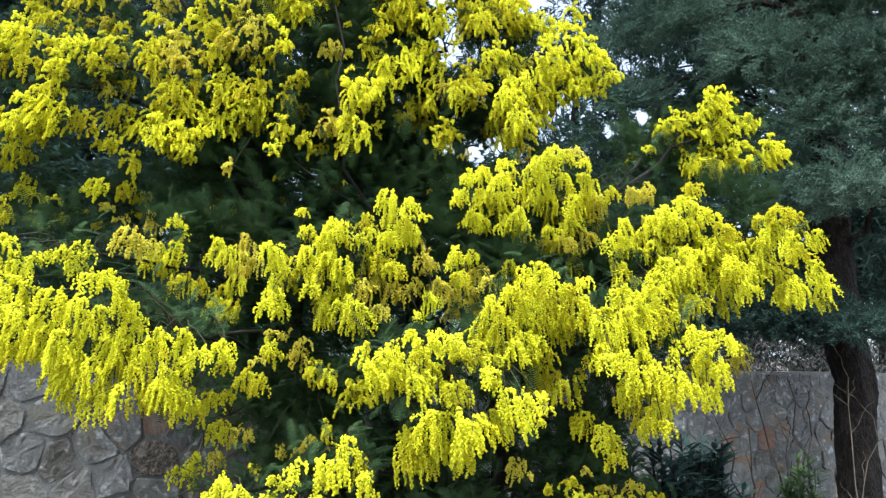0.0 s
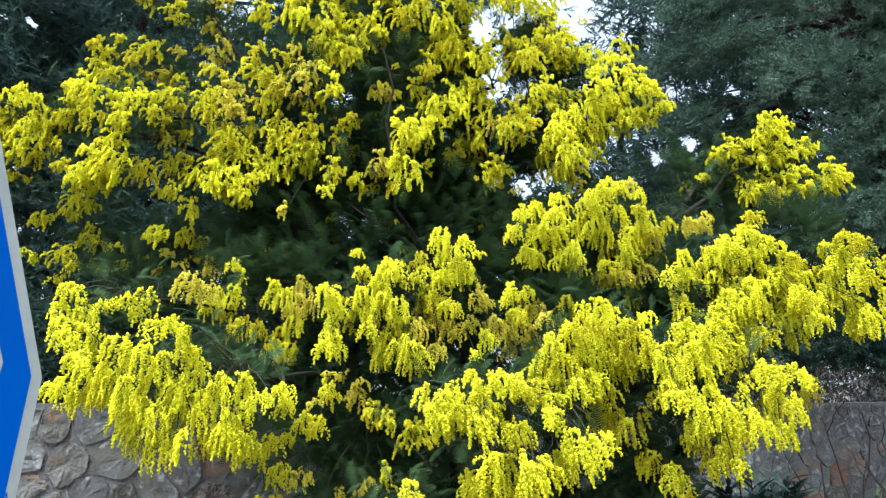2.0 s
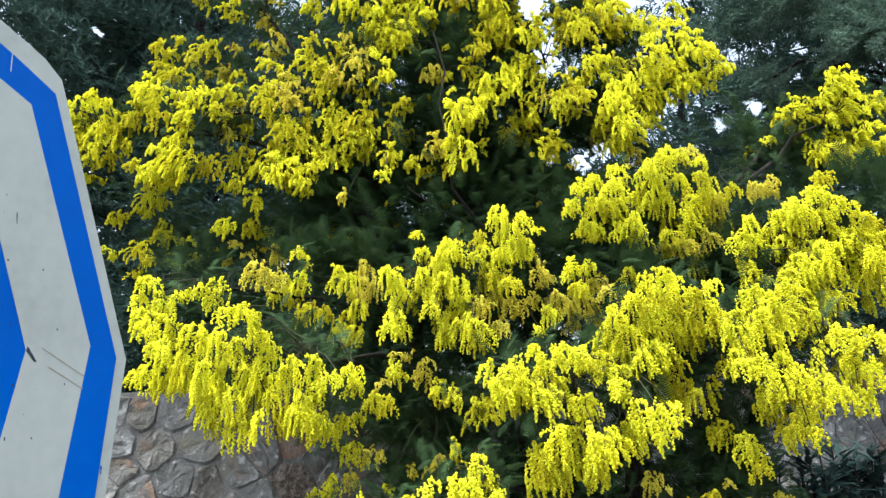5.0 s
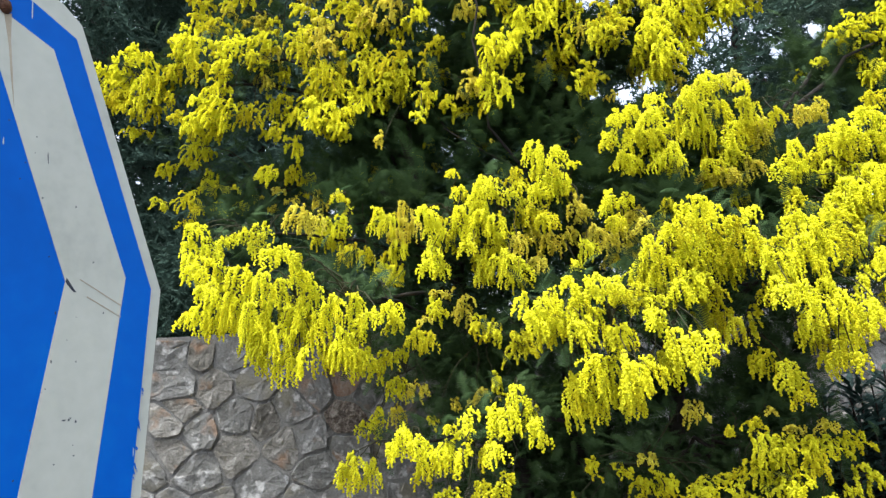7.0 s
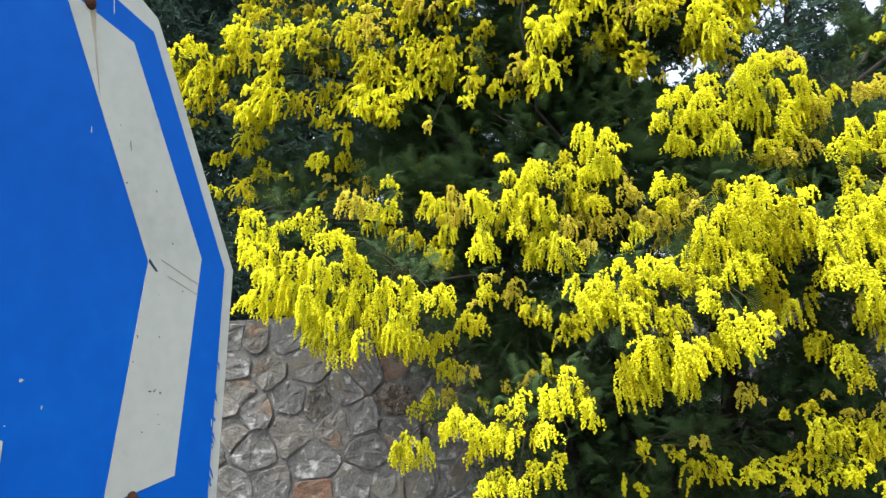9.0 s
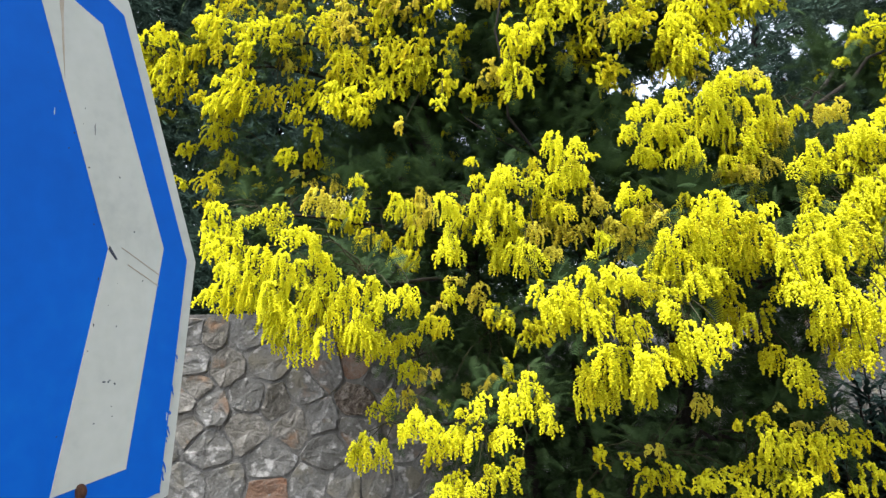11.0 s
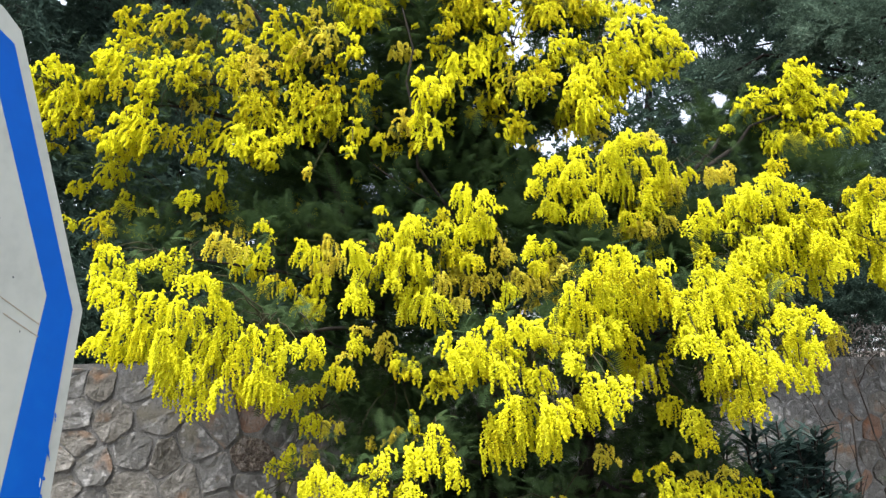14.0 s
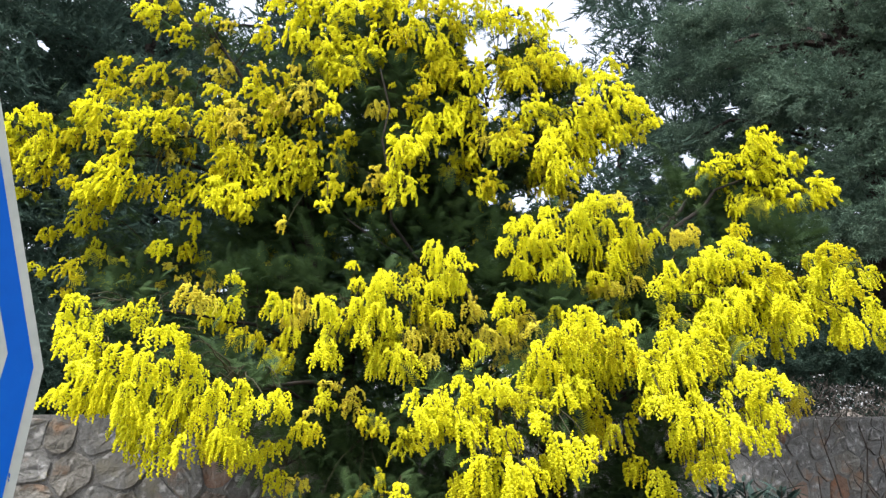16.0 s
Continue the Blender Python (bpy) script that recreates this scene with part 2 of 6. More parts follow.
# ---- stone wall ----
WALL_P, WALL_A = Vector((-1.85, 2.98, 0)), radians(27.6)
WALL_S0, WALL_S1, WALL_T = -1.9, 9.5, 0.34


def wall_top(s):
    return 1.508 - 0.018 * s


def wall_frame():
    return Matrix.Translation(WALL_P) @ Matrix.Rotation(WALL_A, 4, "Z")


def stone_wall():
    m = wall_frame()
    wall = thing("wall_stone", (0, 0, 0), "roadside retaining wall of grey limestone rubble in mortar", "wall", kind="structure")
    n = 40
    s = np.linspace(WALL_S0, WALL_S1, n)
    rng = np.random.RandomState(2)
    top = np.array([wall_top(q) for q in s]) + rng.uniform(-0.006, 0.006, n)
    v = np.concatenate([np.stack([s, np.zeros(n), np.full(n, -0.1)], 1), np.stack([s, np.zeros(n), top], 1), np.stack([s, np.full(n, WALL_T), top], 1), np.stack([s, np.full(n, WALL_T), np.full(n, -0.1)], 1)])
    f = []
    for i in range(n - 1):
        for k in range(4):
            a, b = k * n, ((k + 1) % 4) * n
            f += [(a + i, a + i + 1, b + i + 1), (a + i, b + i + 1, b + i)]
    f += [(0, n, 2 * n), (0, 2 * n, 3 * n), (n - 1, 3 * n - 1, 2 * n - 1), (n - 1, 4 * n - 1, 3 * n - 1)]
    part("mortar", (v, np.array(f)), M_MORTAR, wall, "grey mortar core of the wall", m)
    return wall, m


WALL, WALL_M = stone_wall()


# ---- shapes of leaves and blossom ----
def frond_shape():
    """One feathery double-pinnate leaf along +x, 1 long."""
    pieces = []
    pairs = 12
    pieces.append((np.array([(0, -0.008, 0), (0, 0.008, 0), (0.5, 0.006, 0.096), (0.5, -0.006, 0.096), (1, 0, 0.05)]), np.array([(0, 1, 2), (0, 2, 3), (3, 2, 4)])))
    for i in range(pairs):
        u = 0.12 + 0.86 * i / (pairs - 1)
        z = 0.10 * math.sin(u * 2.6)
        ln = 0.30 * (math.sin(math.pi * (0.12 + 0.80 * u)) ** 0.7)
        for sgn in (-1, 1):
            tip = np.array([u + ln * 0.55, sgn * ln, z - 0.05 * ln])
            root = np.array([u, 0, z])
            w = np.array([0.021, -sgn * 0.010, 0.0])
            pieces.append((np.array([root + w, tip, root - w]), np.array([(0, 1, 2)])))
    return join(pieces)


FROND = frond_shape()

# openings in the crowns where the sky shows: x and z at y = 3, and half the angle seen from the verge
VERGE = np.array([0.0, 0.0, 1.48])
GAPS = (
    (-0.03, 3.14, 0.016), (0.02, 2.89, 0.021), (0.05, 2.96, 0.012), (0.42, 3.12, 0.014), (0.23, 2.44, 0.016), (0.14, 2.40, 0.016),
    (0.02, 2.42, 0.010), (0.89, 2.55, 0.011), (1.10, 2.79, 0.009), (0.74, 2.48, 0.007),
    (0.39, 3.38, 0.014), (0.44, 3.17, 0.009), (0.26, 3.41, 0.021), (-0.03, 3.16, 0.023), (0.10, 3.21, 0.012),
    (1.08, 2.68, 0.006), (-2.21, 3.31, 0.007), (-1.65, 3.27, 0.009), (-1.55, 2.38, 0.006),
    (0.22, 2.46, 0.012), (0.37, 2.55, 0.005), (0.58, 2.55, 0.006), (0.60, 2.62, 0.005), (0.66, 2.60, 0.004), (0.73, 2.50, 0.006), (0.87, 2.58, 0.007), (0.89, 2.54, 0.006), (0.91, 2.50, 0.004),
    (0.58, 2.49, 0.003), (0.53, 2.46, 0.004), (1.06, 2.80, 0.004), (1.05, 2.66, 0.005), (0.91, 2.76, 0.003), (0.42, 3.11, 0.010), (0.35, 3.05, 0.006), (0.92, 2.98, 0.003), (1.14, 2.88, 0.003))


def clear_of_gaps(p, slack=0.0):
    """True for the places that do not close one of the openings."""
    way = p - VERGE
    way = way / np.linalg.norm(way, axis=1)[:, None]
    keep = np.ones(len(p), bool)
    ragged = 0.95 + 0.45 * np.sin(way[:, 0] * 410 + 1.3) * np.sin(way[:, 2] * 370)
    for x, z, half in GAPS:
        d = np.array([x, 3.0, z]) - VERGE
        keep &= np.arccos(np.clip(way @ (d / np.linalg.norm(d)), -1, 1)) > half * ragged + slack
    return keep


def fronds(rng, places, outward, size=(0.08, 0.13)):
    """Fronds at places, each roughly along its outward way."""
    n = len(places)
    x = outward + rng.normal(0, 0.45, (n, 3))
    x /= np.linalg.norm(x, axis=1)[:, None]
    up = np.tile((0.0, 0.0, 1.0), (n, 1)) + rng.normal(0, 0.35, (n, 3))
    y = np.cross(up, x)
    y /= np.linalg.norm(y, axis=1)[:, None]
    k = rng.uniform(*size, n)[:, None, None]
    v, f = repeat(FROND[0], FROND[1], np.stack([x, y, np.cross(x, y)], 2) * k, places)
    return v, f[clear_of_gaps(v[f].mean(1))]


def raceme(rng, root, out, length, reach, fat, step, droop=1.0, loose=0.0005):
    """Bead centres of one blossom chain: it leaves root along out for about reach, then bends down; beads sit in turn round its axis."""
    m = max(4, int(length / step))
    g = np.linspace(0, 1, m)
    line = root + out * (reach * (1 - np.exp(-2.6 * g)) / 0.926)[:, None] + np.array([0, 0, -1.0]) * (g ** 1.35 * length * droop)[:, None]
    way = np.gradient(line, axis=0)
    way /= np.linalg.norm(way, axis=1)[:, None] + 1e-9
    side = np.cross(way, rng.normal(size=3))
    side /= np.linalg.norm(side, axis=1)[:, None] + 1e-9
    up = np.cross(way, side)
    spin = rng.uniform(0, 6.28) + np.arange(m) * 2.4 + rng.normal(0, 0.7, m)
    wide = fat * np.clip(0.55 + 1.6 * g, 0, 1) * np.sqrt(np.clip(1.12 - g, 0.0, 1)) * rng.uniform(0.6, 1.2, m)
    line = line + np.cumsum(rng.normal(0, loose, (m, 3)), 0)
    return line, line + side * (np.cos(spin) * wide)[:, None] + up * (np.sin(spin) * wide)[:, None]


def beads(rng, chains, ball):
    """Round blossoms at the chains' places; a chain that hangs loose is moved up to its neighbours."""
    held = chains[0]
    kept = [held]
    for c in chains[1:]:
        gap = np.linalg.norm(c[:, None] - held[None], axis=2)
        i, j = np.unravel_index(np.argmin(gap), gap.shape)
        if gap[i, j] > ball * 1.3:
            c = c + (held[j] - c[i]) * (1 - ball * 1.3 / gap[i, j])
        kept.append(c)
        held = np.concatenate([held, c])
    size = rng.uniform(0.70, 1.18, len(held)) * ball
    return repeat(BEAD_V, BEAD_F, turns_random(rng, len(held)) * size[:, None, None], held)


def hanging_spray(rng, w, h):
    """A drooping panicle, top at the origin, w wide and h high: arched shoots hung in layers with long two-ranked blossom chains."""
    centres, stems = [], []
    n = max(4, int(round(w / 0.0080)))
    lean = rng.normal(0, 0.12)
    for i in range(n):
        u = ((i + rng.uniform(0.0, 1.0)) / n) * 2 - 1
        layer = rng.uniform(-1, 1)
        low = rng.uniform(0.0, 0.42) ** 1.3
        top = np.array([u * w * (0.15 + 0.22 * low), 0.045 * layer - 0.05 * low, -h * (0.30 * abs(u) ** 1.7 + low)])
        length = max((h + top[2]) * rng.uniform(0.55, 0.98) * (1 - 0.25 * u * u), 0.022)
        out = np.array([u * 1.15 + lean + rng.normal(0, 0.30), -rng.uniform(0.0, 0.8), rng.uniform(0.0, 0.5)])
        line, c = raceme(rng, top, out, length, min(0.17 * w + 0.004, 0.55 * length), rng.uniform(0.0040, 0.0060), 0.0035)
        centres.append(c)
        if i % 3 == 0:
            stems.append(tube(np.concatenate([np.array([[u * w * 0.1, 0.02, -0.01]]), line[[0, len(line) // 2]]]), [0.0013, 0.0006], 3))
    # short young shoots on the crest
    for i in range(max(2, n // 3)):
        u = rng.uniform(-0.9, 0.9)
        root = np.array([u * w * 0.22, rng.uniform(-0.04, 0.02), -h * (0.05 + 0.26 * abs(u))])
        out = np.array([u + rng.normal(0, 0.5), -0.4, rng.uniform(0.2, 1.1)])
        line, c = raceme(rng, root, out, rng.uniform(0.024, 0.045), rng.uniform(0.012, 0.022), 0.0050, 0.0032, 0.7)
        centres.append(c)
    return beads(rng, centres, 0.0044), join(stems)


def fanned_spray(rng, w, h):
    """A bushy panicle in the same box: many fluffy fingers spread from its crest like a fountain, a few of them upright."""
    centres, stems = [], []
    n = max(8, int(round((w * h) ** 0.5 / 0.0058)))
    for i in range(n):
        a = rng.uniform(0, 2 * np.pi)
        k = math.sqrt(rng.uniform(0, 1))
        root = np.array([math.cos(a) * k * 0.33 * w, rng.uniform(-0.05, 0.04), -0.38 * h + math.sin(a) * k * 0.34 * h])
        d = root - np.array([0, root[1], -0.28 * h])
        d /= np.linalg.norm(d) + 0.02
        out = d + np.array([rng.normal(0, 0.35), -rng.uniform(0.0, 0.9), rng.normal(0.12, 0.25)])
        length = float(np.clip(0.40 * (w * h) ** 0.5 * rng.uniform(0.6, 1.2), 0.020, 0.070))
        line, c = raceme(rng, root, out, length, length * rng.uniform(0.5, 0.85), rng.uniform(0.0042, 0.0064), 0.0029, rng.uniform(0.3, 0.75), 0.0002)
        centres.append(c)
        if i % 3 == 0:
            stems.append(tube(np.concatenate([np.array([[0, 0.02, -h * 0.4]]), line[[0, len(line) // 2]]]), [0.0013, 0.0006], 3))
    return beads(rng, centres, 0.0046), join(stems)


# ---- flowering mimosa ----
# boughs: habit; x, y, z of each spray's top, its width and height, 0 lemon 1 golden and shaded 2 faded
BOUGHS = {}
BOUGHS["upper_left_a"] = ("fanned", [
    (-1.98, 2.66, 2.47, 0.08, 0.08, 1), (-2.02, 2.52, 2.62, 0.12, 0.12, 1), (-2.04, 2.5, 2.75, 0.12, 0.14, 0),
    (-2.01, 2.52, 2.75, 0.12, 0.16, 0), (-1.9, 2.51, 2.53, 0.09, 0.08, 1), (-1.93, 2.53, 2.62, 0.14, 0.12, 1),
    (-1.99, 2.6, 2.81, 0.17, 0.18, 0), (-1.82, 2.53, 2.59, 0.16, 0.13, 1), (-1.77, 2.54, 2.65, 0.09, 0.14, 1),
    (-1.79, 2.51, 2.72, 0.14, 0.19, 0), (-1.78, 2.4, 2.72, 0.09, 0.08, 0),
])
BOUGHS["upper_left_b"] = ("fanned", [
    (-1.71, 2.54, 2.55, 0.05, 0.08, 1), (-1.64, 2.59, 2.42, 0.13, 0.09, 1), (-1.65, 2.51, 2.45, 0.11, 0.08, 1),
    (-1.72, 2.64, 2.75, 0.15, 0.13, 1), (-1.69, 2.53, 2.68, 0.07, 0.1, 1), (-1.57, 2.49, 2.44, 0.11, 0.11, 0),
    (-1.68, 2.55, 2.8, 0.09, 0.08, 0), (-1.54, 2.53, 2.46, 0.14, 0.11, 0), (-1.59, 2.55, 2.67, 0.14, 0.1, 1),
    (-1.62, 2.6, 2.78, 0.14, 0.12, 1), (-1.51, 2.44, 2.48, 0.1, 0.07, 0),
])
BOUGHS["upper_left_c"] = ("fanned", [
    (-1.55, 2.43, 2.76, 0.16, 0.11, 0), (-1.45, 2.51, 2.57, 0.14, 0.11, 0), (-1.41, 2.46, 2.49, 0.16, 0.17, 0),
    (-1.49, 2.52, 2.74, 0.08, 0.07, 1), (-1.4, 2.44, 2.62, 0.16, 0.08, 0), (-1.36, 2.41, 2.69, 0.11, 0.09, 0),
    (-1.36, 2.55, 2.74, 0.14, 0.1, 0), (-1.29, 2.48, 2.64, 0.11, 0.07, 1), (-1.31, 2.66, 2.73, 0.14, 0.08, 2),
    (-1.25, 2.54, 2.75, 0.12, 0.1, 1),
])
BOUGHS["crown_left"] = ("fanned", [
    (-1.82, 2.93, 3.12, 0.11, 0.11, 1), (-1.79, 2.9, 3.19, 0.11, 0.11, 1), (-1.66, 2.83, 3.01, 0.12, 0.12, 1),
    (-1.7, 2.92, 3.2, 0.09, 0.06, 1), (-1.63, 2.94, 3.11, 0.11, 0.09, 2), (-1.54, 3.04, 3.1, 0.11, 0.1, 2),
    (-1.54, 2.92, 3.18, 0.16, 0.14, 1), (-1.49, 3.06, 3.2, 0.08, 0.07, 2), (-1.39, 2.88, 2.97, 0.1, 0.07, 1),
    (-1.34, 2.96, 3.15, 0.07, 0.05, 1),
])
BOUGHS["left_shade_a"] = ("fanned", [
    (-1.85, 2.71, 2.13, 0.08, 0.08, 1), (-1.9, 2.79, 2.33, 0.11, 0.09, 1), (-1.78, 2.71, 2.03, 0.08, 0.04, 1),
    (-1.82, 2.81, 2.34, 0.1, 0.06, 1), (-1.73, 2.69, 2.16, 0.12, 0.1, 1), (-1.77, 2.81, 2.31, 0.1, 0.05, 1),
    (-1.69, 2.81, 2.12, 0.06, 0.05, 1), (-1.66, 2.64, 2.07, 0.12, 0.06, 1), (-1.71, 2.83, 2.26, 0.15, 0.1, 1),
    (-1.67, 2.79, 2.19, 0.12, 0.06, 1), (-1.72, 2.8, 2.39, 0.09, 0.11, 1),
])
BOUGHS["left_shade_b"] = ("fanned", [
    (-1.71, 2.73, 2.4, 0.12, 0.11, 1), (-1.59, 2.74, 2.06, 0.07, 0.05, 1), (-1.55, 2.82, 2.11, 0.09, 0.07, 1),
    (-1.51, 2.88, 2.14, 0.06, 0.05, 2), (-1.5, 2.65, 2.14, 0.09, 0.05, 1), (-1.41, 2.83, 2.07, 0.06, 0.05, 2),
    (-1.33, 2.72, 2.12, 0.08, 0.04, 2), (-1.3, 2.77, 2.08, 0.07, 0.05, 2), (-1.37, 2.76, 2.4, 0.1, 0.07, 1),
    (-1.3, 2.64, 2.21, 0.11, 0.1, 0), (-1.26, 2.85, 2.12, 0.07, 0.03, 1),
])
BOUGHS["left_shade_c"] = ("fanned", [
    (-1.28, 2.77, 2.24, 0.1, 0.1, 1), (-1.24, 2.85, 2.21, 0.09, 0.07, 1), (-1.39, 2.76, 2.71, 0.12, 0.12, 2),
    (-1.27, 2.62, 2.37, 0.12, 0.07, 1), (-1.31, 2.72, 2.54, 0.13, 0.13, 1), (-1.33, 2.68, 2.6, 0.1, 0.07, 2),
    (-1.24, 2.71, 2.35, 0.11, 0.13, 0), (-1.24, 2.7, 2.52, 0.07, 0.07, 1), (-1.27, 2.72, 2.66, 0.1, 0.1, 1),
    (-1.19, 2.7, 2.47, 0.12, 0.11, 0),
])
BOUGHS["left_shoulder"] = ("hanging", [
    (-1.4, 2.16, 1.85, 0.09, 0.11, 0), (-1.37, 2.13, 1.78, 0.11, 0.1, 0), (-1.34, 2.26, 1.81, 0.08, 0.07, 1),
    (-1.36, 2.15, 1.89, 0.11, 0.08, 0), (-1.32, 2.16, 1.84, 0.09, 0.1, 0), (-1.23, 2.1, 1.82, 0.08, 0.05, 1),
    (-1.16, 2.1, 1.84, 0.09, 0.06, 1), (-1.16, 2.19, 1.84, 0.09, 0.1, 1), (-1.12, 2.21, 1.87, 0.07, 0.08, 1),
    (-0.98, 2.17, 1.92, 0.11, 0.14, 2), (-0.95, 2.23, 1.91, 0.09, 0.12, 2),
])
BOUGHS["left_front_a"] = ("hanging", [
    (-1.28, 2.01, 1.57, 0.07, 0.08, 0), (-1.2, 1.91, 1.59, 0.1, 0.1, 0), (-1.24, 1.96, 1.72, 0.1, 0.09, 0),
    (-1.19, 2.08, 1.58, 0.11, 0.12, 0), (-1.16, 1.94, 1.59, 0.08, 0.13, 0), (-1.21, 2.02, 1.75, 0.12, 0.13, 0),
    (-1.17, 1.93, 1.66, 0.12, 0.1, 0), (-1.1, 2.02, 1.51, 0.1, 0.1, 1), (-1.03, 1.98, 1.46, 0.09, 0.09, 1),
    (-1.08, 1.93, 1.62, 0.13, 0.13, 0), (-1.02, 1.99, 1.56, 0.1, 0.15, 0), (-0.97, 2, 1.44, 0.07, 0.15, 0),
])
BOUGHS["left_front_b"] = ("hanging", [
    (-1.06, 1.91, 1.7, 0.12, 0.12, 0), (-1.02, 1.89, 1.59, 0.11, 0.15, 0), (-0.95, 1.93, 1.52, 0.08, 0.13, 0),
    (-0.92, 1.98, 1.44, 0.07, 0.14, 0), (-0.96, 2.03, 1.59, 0.12, 0.15, 0), (-0.99, 1.93, 1.68, 0.13, 0.13, 0),
    (-0.96, 1.98, 1.66, 0.1, 0.15, 0), (-0.86, 1.93, 1.45, 0.05, 0.12, 0), (-0.84, 1.97, 1.44, 0.07, 0.09, 1),
    (-0.83, 2.05, 1.45, 0.09, 0.1, 1), (-0.88, 1.97, 1.6, 0.1, 0.17, 0), (-0.9, 1.8, 1.74, 0.09, 0.09, 0),
])
BOUGHS["left_front_c"] = ("hanging", [
    (-0.86, 2, 1.63, 0.08, 0.1, 0), (-0.9, 1.91, 1.75, 0.07, 0.07, 0), (-0.83, 1.95, 1.55, 0.08, 0.16, 0),
    (-0.87, 1.91, 1.7, 0.08, 0.11, 0), (-0.85, 1.95, 1.67, 0.07, 0.1, 0), (-0.75, 1.92, 1.5, 0.08, 0.16, 0),
    (-0.74, 1.99, 1.48, 0.1, 0.14, 0), (-0.77, 1.94, 1.6, 0.1, 0.15, 0), (-0.71, 2.01, 1.52, 0.07, 0.1, 0),
    (-0.73, 2, 1.6, 0.1, 0.13, 0), (-0.64, 1.92, 1.54, 0.06, 0.08, 0), (-0.63, 2.03, 1.56, 0.1, 0.09, 0),
])
BOUGHS["left_under"] = ("hanging", [
    (-0.81, 2.31, 1.18, 0.07, 0.09, 1), (-0.86, 2.34, 1.41, 0.1, 0.11, 1), (-0.77, 2.47, 1.21, 0.08, 0.1, 2),
    (-0.77, 2.28, 1.23, 0.07, 0.13, 1), (-0.77, 2.28, 1.38, 0.07, 0.11, 1), (-0.72, 2.34, 1.31, 0.11, 0.1, 1),
    (-0.71, 2.22, 1.41, 0.09, 0.09, 1), (-0.7, 2.33, 1.41, 0.08, 0.06, 1), (-0.66, 2.32, 1.3, 0.08, 0.09, 2),
    (-0.65, 2.4, 1.28, 0.04, 0.07, 2), (-0.64, 2.34, 1.48, 0.11, 0.12, 1), (-0.58, 2.32, 1.46, 0.08, 0.09, 1),
])
BOUGHS["inner_mid"] = ("fanned", [
    (-0.61, 2.35, 1.18, 0.05, 0.05, 1), (-0.56, 2.49, 1.23, 0.05, 0.07, 2), (-0.62, 2.39, 1.52, 0.06, 0.04, 2),
    (-0.46, 2.46, 1.26, 0.07, 0.08, 2), (-0.57, 2.36, 1.58, 0.1, 0.09, 1), (-0.54, 2.45, 1.62, 0.08, 0.06, 2),
    (-0.4, 2.41, 1.3, 0.08, 0.11, 1), (-0.45, 2.36, 1.49, 0.08, 0.09, 1), (-0.48, 2.39, 1.61, 0.08, 0.12, 2),
    (-0.41, 2.44, 1.51, 0.09, 0.11, 1), (-0.36, 2.3, 1.49, 0.06, 0.09, 1), (-0.33, 2.4, 1.42, 0.08, 0.09, 1),
    (-0.29, 2.34, 1.44, 0.09, 0.11, 1), (-0.27, 2.39, 1.46, 0.1, 0.08, 1),
])
BOUGHS["bottom_left_a"] = ("hanging", [
    (-0.82, 2.09, 1.07, 0.07, 0.1, 1), (-0.78, 2.05, 1.12, 0.11, 0.15, 1), (-0.74, 2.11, 1.09, 0.08, 0.13, 1),
    (-0.66, 2.06, 1.15, 0.08, 0.1, 0), (-0.55, 2.06, 1.07, 0.07, 0.08, 1), (-0.52, 1.96, 0.99, 0.08, 0.08, 0),
    (-0.59, 1.95, 1.2, 0.1, 0.13, 0), (-0.49, 2.05, 1, 0.12, 0.1, 0), (-0.54, 2, 1.15, 0.08, 0.12, 0),
    (-0.54, 1.93, 1.18, 0.06, 0.1, 0),
])
BOUGHS["bottom_left_b"] = ("hanging", [
    (-0.49, 2, 1.15, 0.08, 0.12, 0), (-0.43, 1.98, 0.99, 0.08, 0.08, 0), (-0.46, 2.02, 1.15, 0.08, 0.13, 0),
    (-0.47, 1.99, 1.19, 0.04, 0.03, 0), (-0.39, 2.03, 1.03, 0.08, 0.1, 1), (-0.42, 1.96, 1.14, 0.05, 0.1, 0),
    (-0.43, 2.05, 1.17, 0.08, 0.04, 0), (-0.34, 2.05, 1.02, 0.07, 0.1, 1), (-0.37, 2.08, 1.13, 0.04, 0.1, 1),
    (-0.37, 1.96, 1.23, 0.07, 0.06, 0),
])
BOUGHS["bottom_left_c"] = ("hanging", [
    (-0.29, 1.97, 1.06, 0.05, 0.04, 1), (-0.32, 1.94, 1.15, 0.08, 0.08, 0), (-0.34, 2, 1.24, 0.07, 0.08, 0),
    (-0.32, 2, 1.2, 0.07, 0.07, 0), (-0.28, 1.93, 1.26, 0.09, 0.12, 0), (-0.25, 2.15, 1.24, 0.1, 0.12, 0),
    (-0.26, 1.99, 1.3, 0.09, 0.11, 0), (-0.2, 2.08, 1.15, 0.05, 0.06, 0), (-0.19, 1.92, 1.22, 0.06, 0.09, 0),
])
BOUGHS["bottom_right_a"] = ("fanned", [
    (-0.16, 2.34, 0.91, 0.04, 0.07, 1), (-0.12, 2.41, 0.88, 0.04, 0.06, 1), (-0.1, 2.28, 1.04, 0.07, 0.08, 1),
    (-0, 2.38, 1.01, 0.06, 0.07, 1), (0.04, 2.44, 0.95, 0.08, 0.1, 1), (0.1, 2.39, 0.98, 0.09, 0.11, 1),
    (0.09, 2.37, 1.04, 0.09, 0.05, 2), (0.13, 2.32, 0.97, 0.07, 0.09, 1), (0.21, 2.29, 0.96, 0.08, 0.06, 1),
    (0.25, 2.3, 0.98, 0.1, 0.08, 1), (0.23, 2.27, 1.21, 0.09, 0.08, 2), (0.34, 2.36, 0.96, 0.09, 0.11, 1),
])
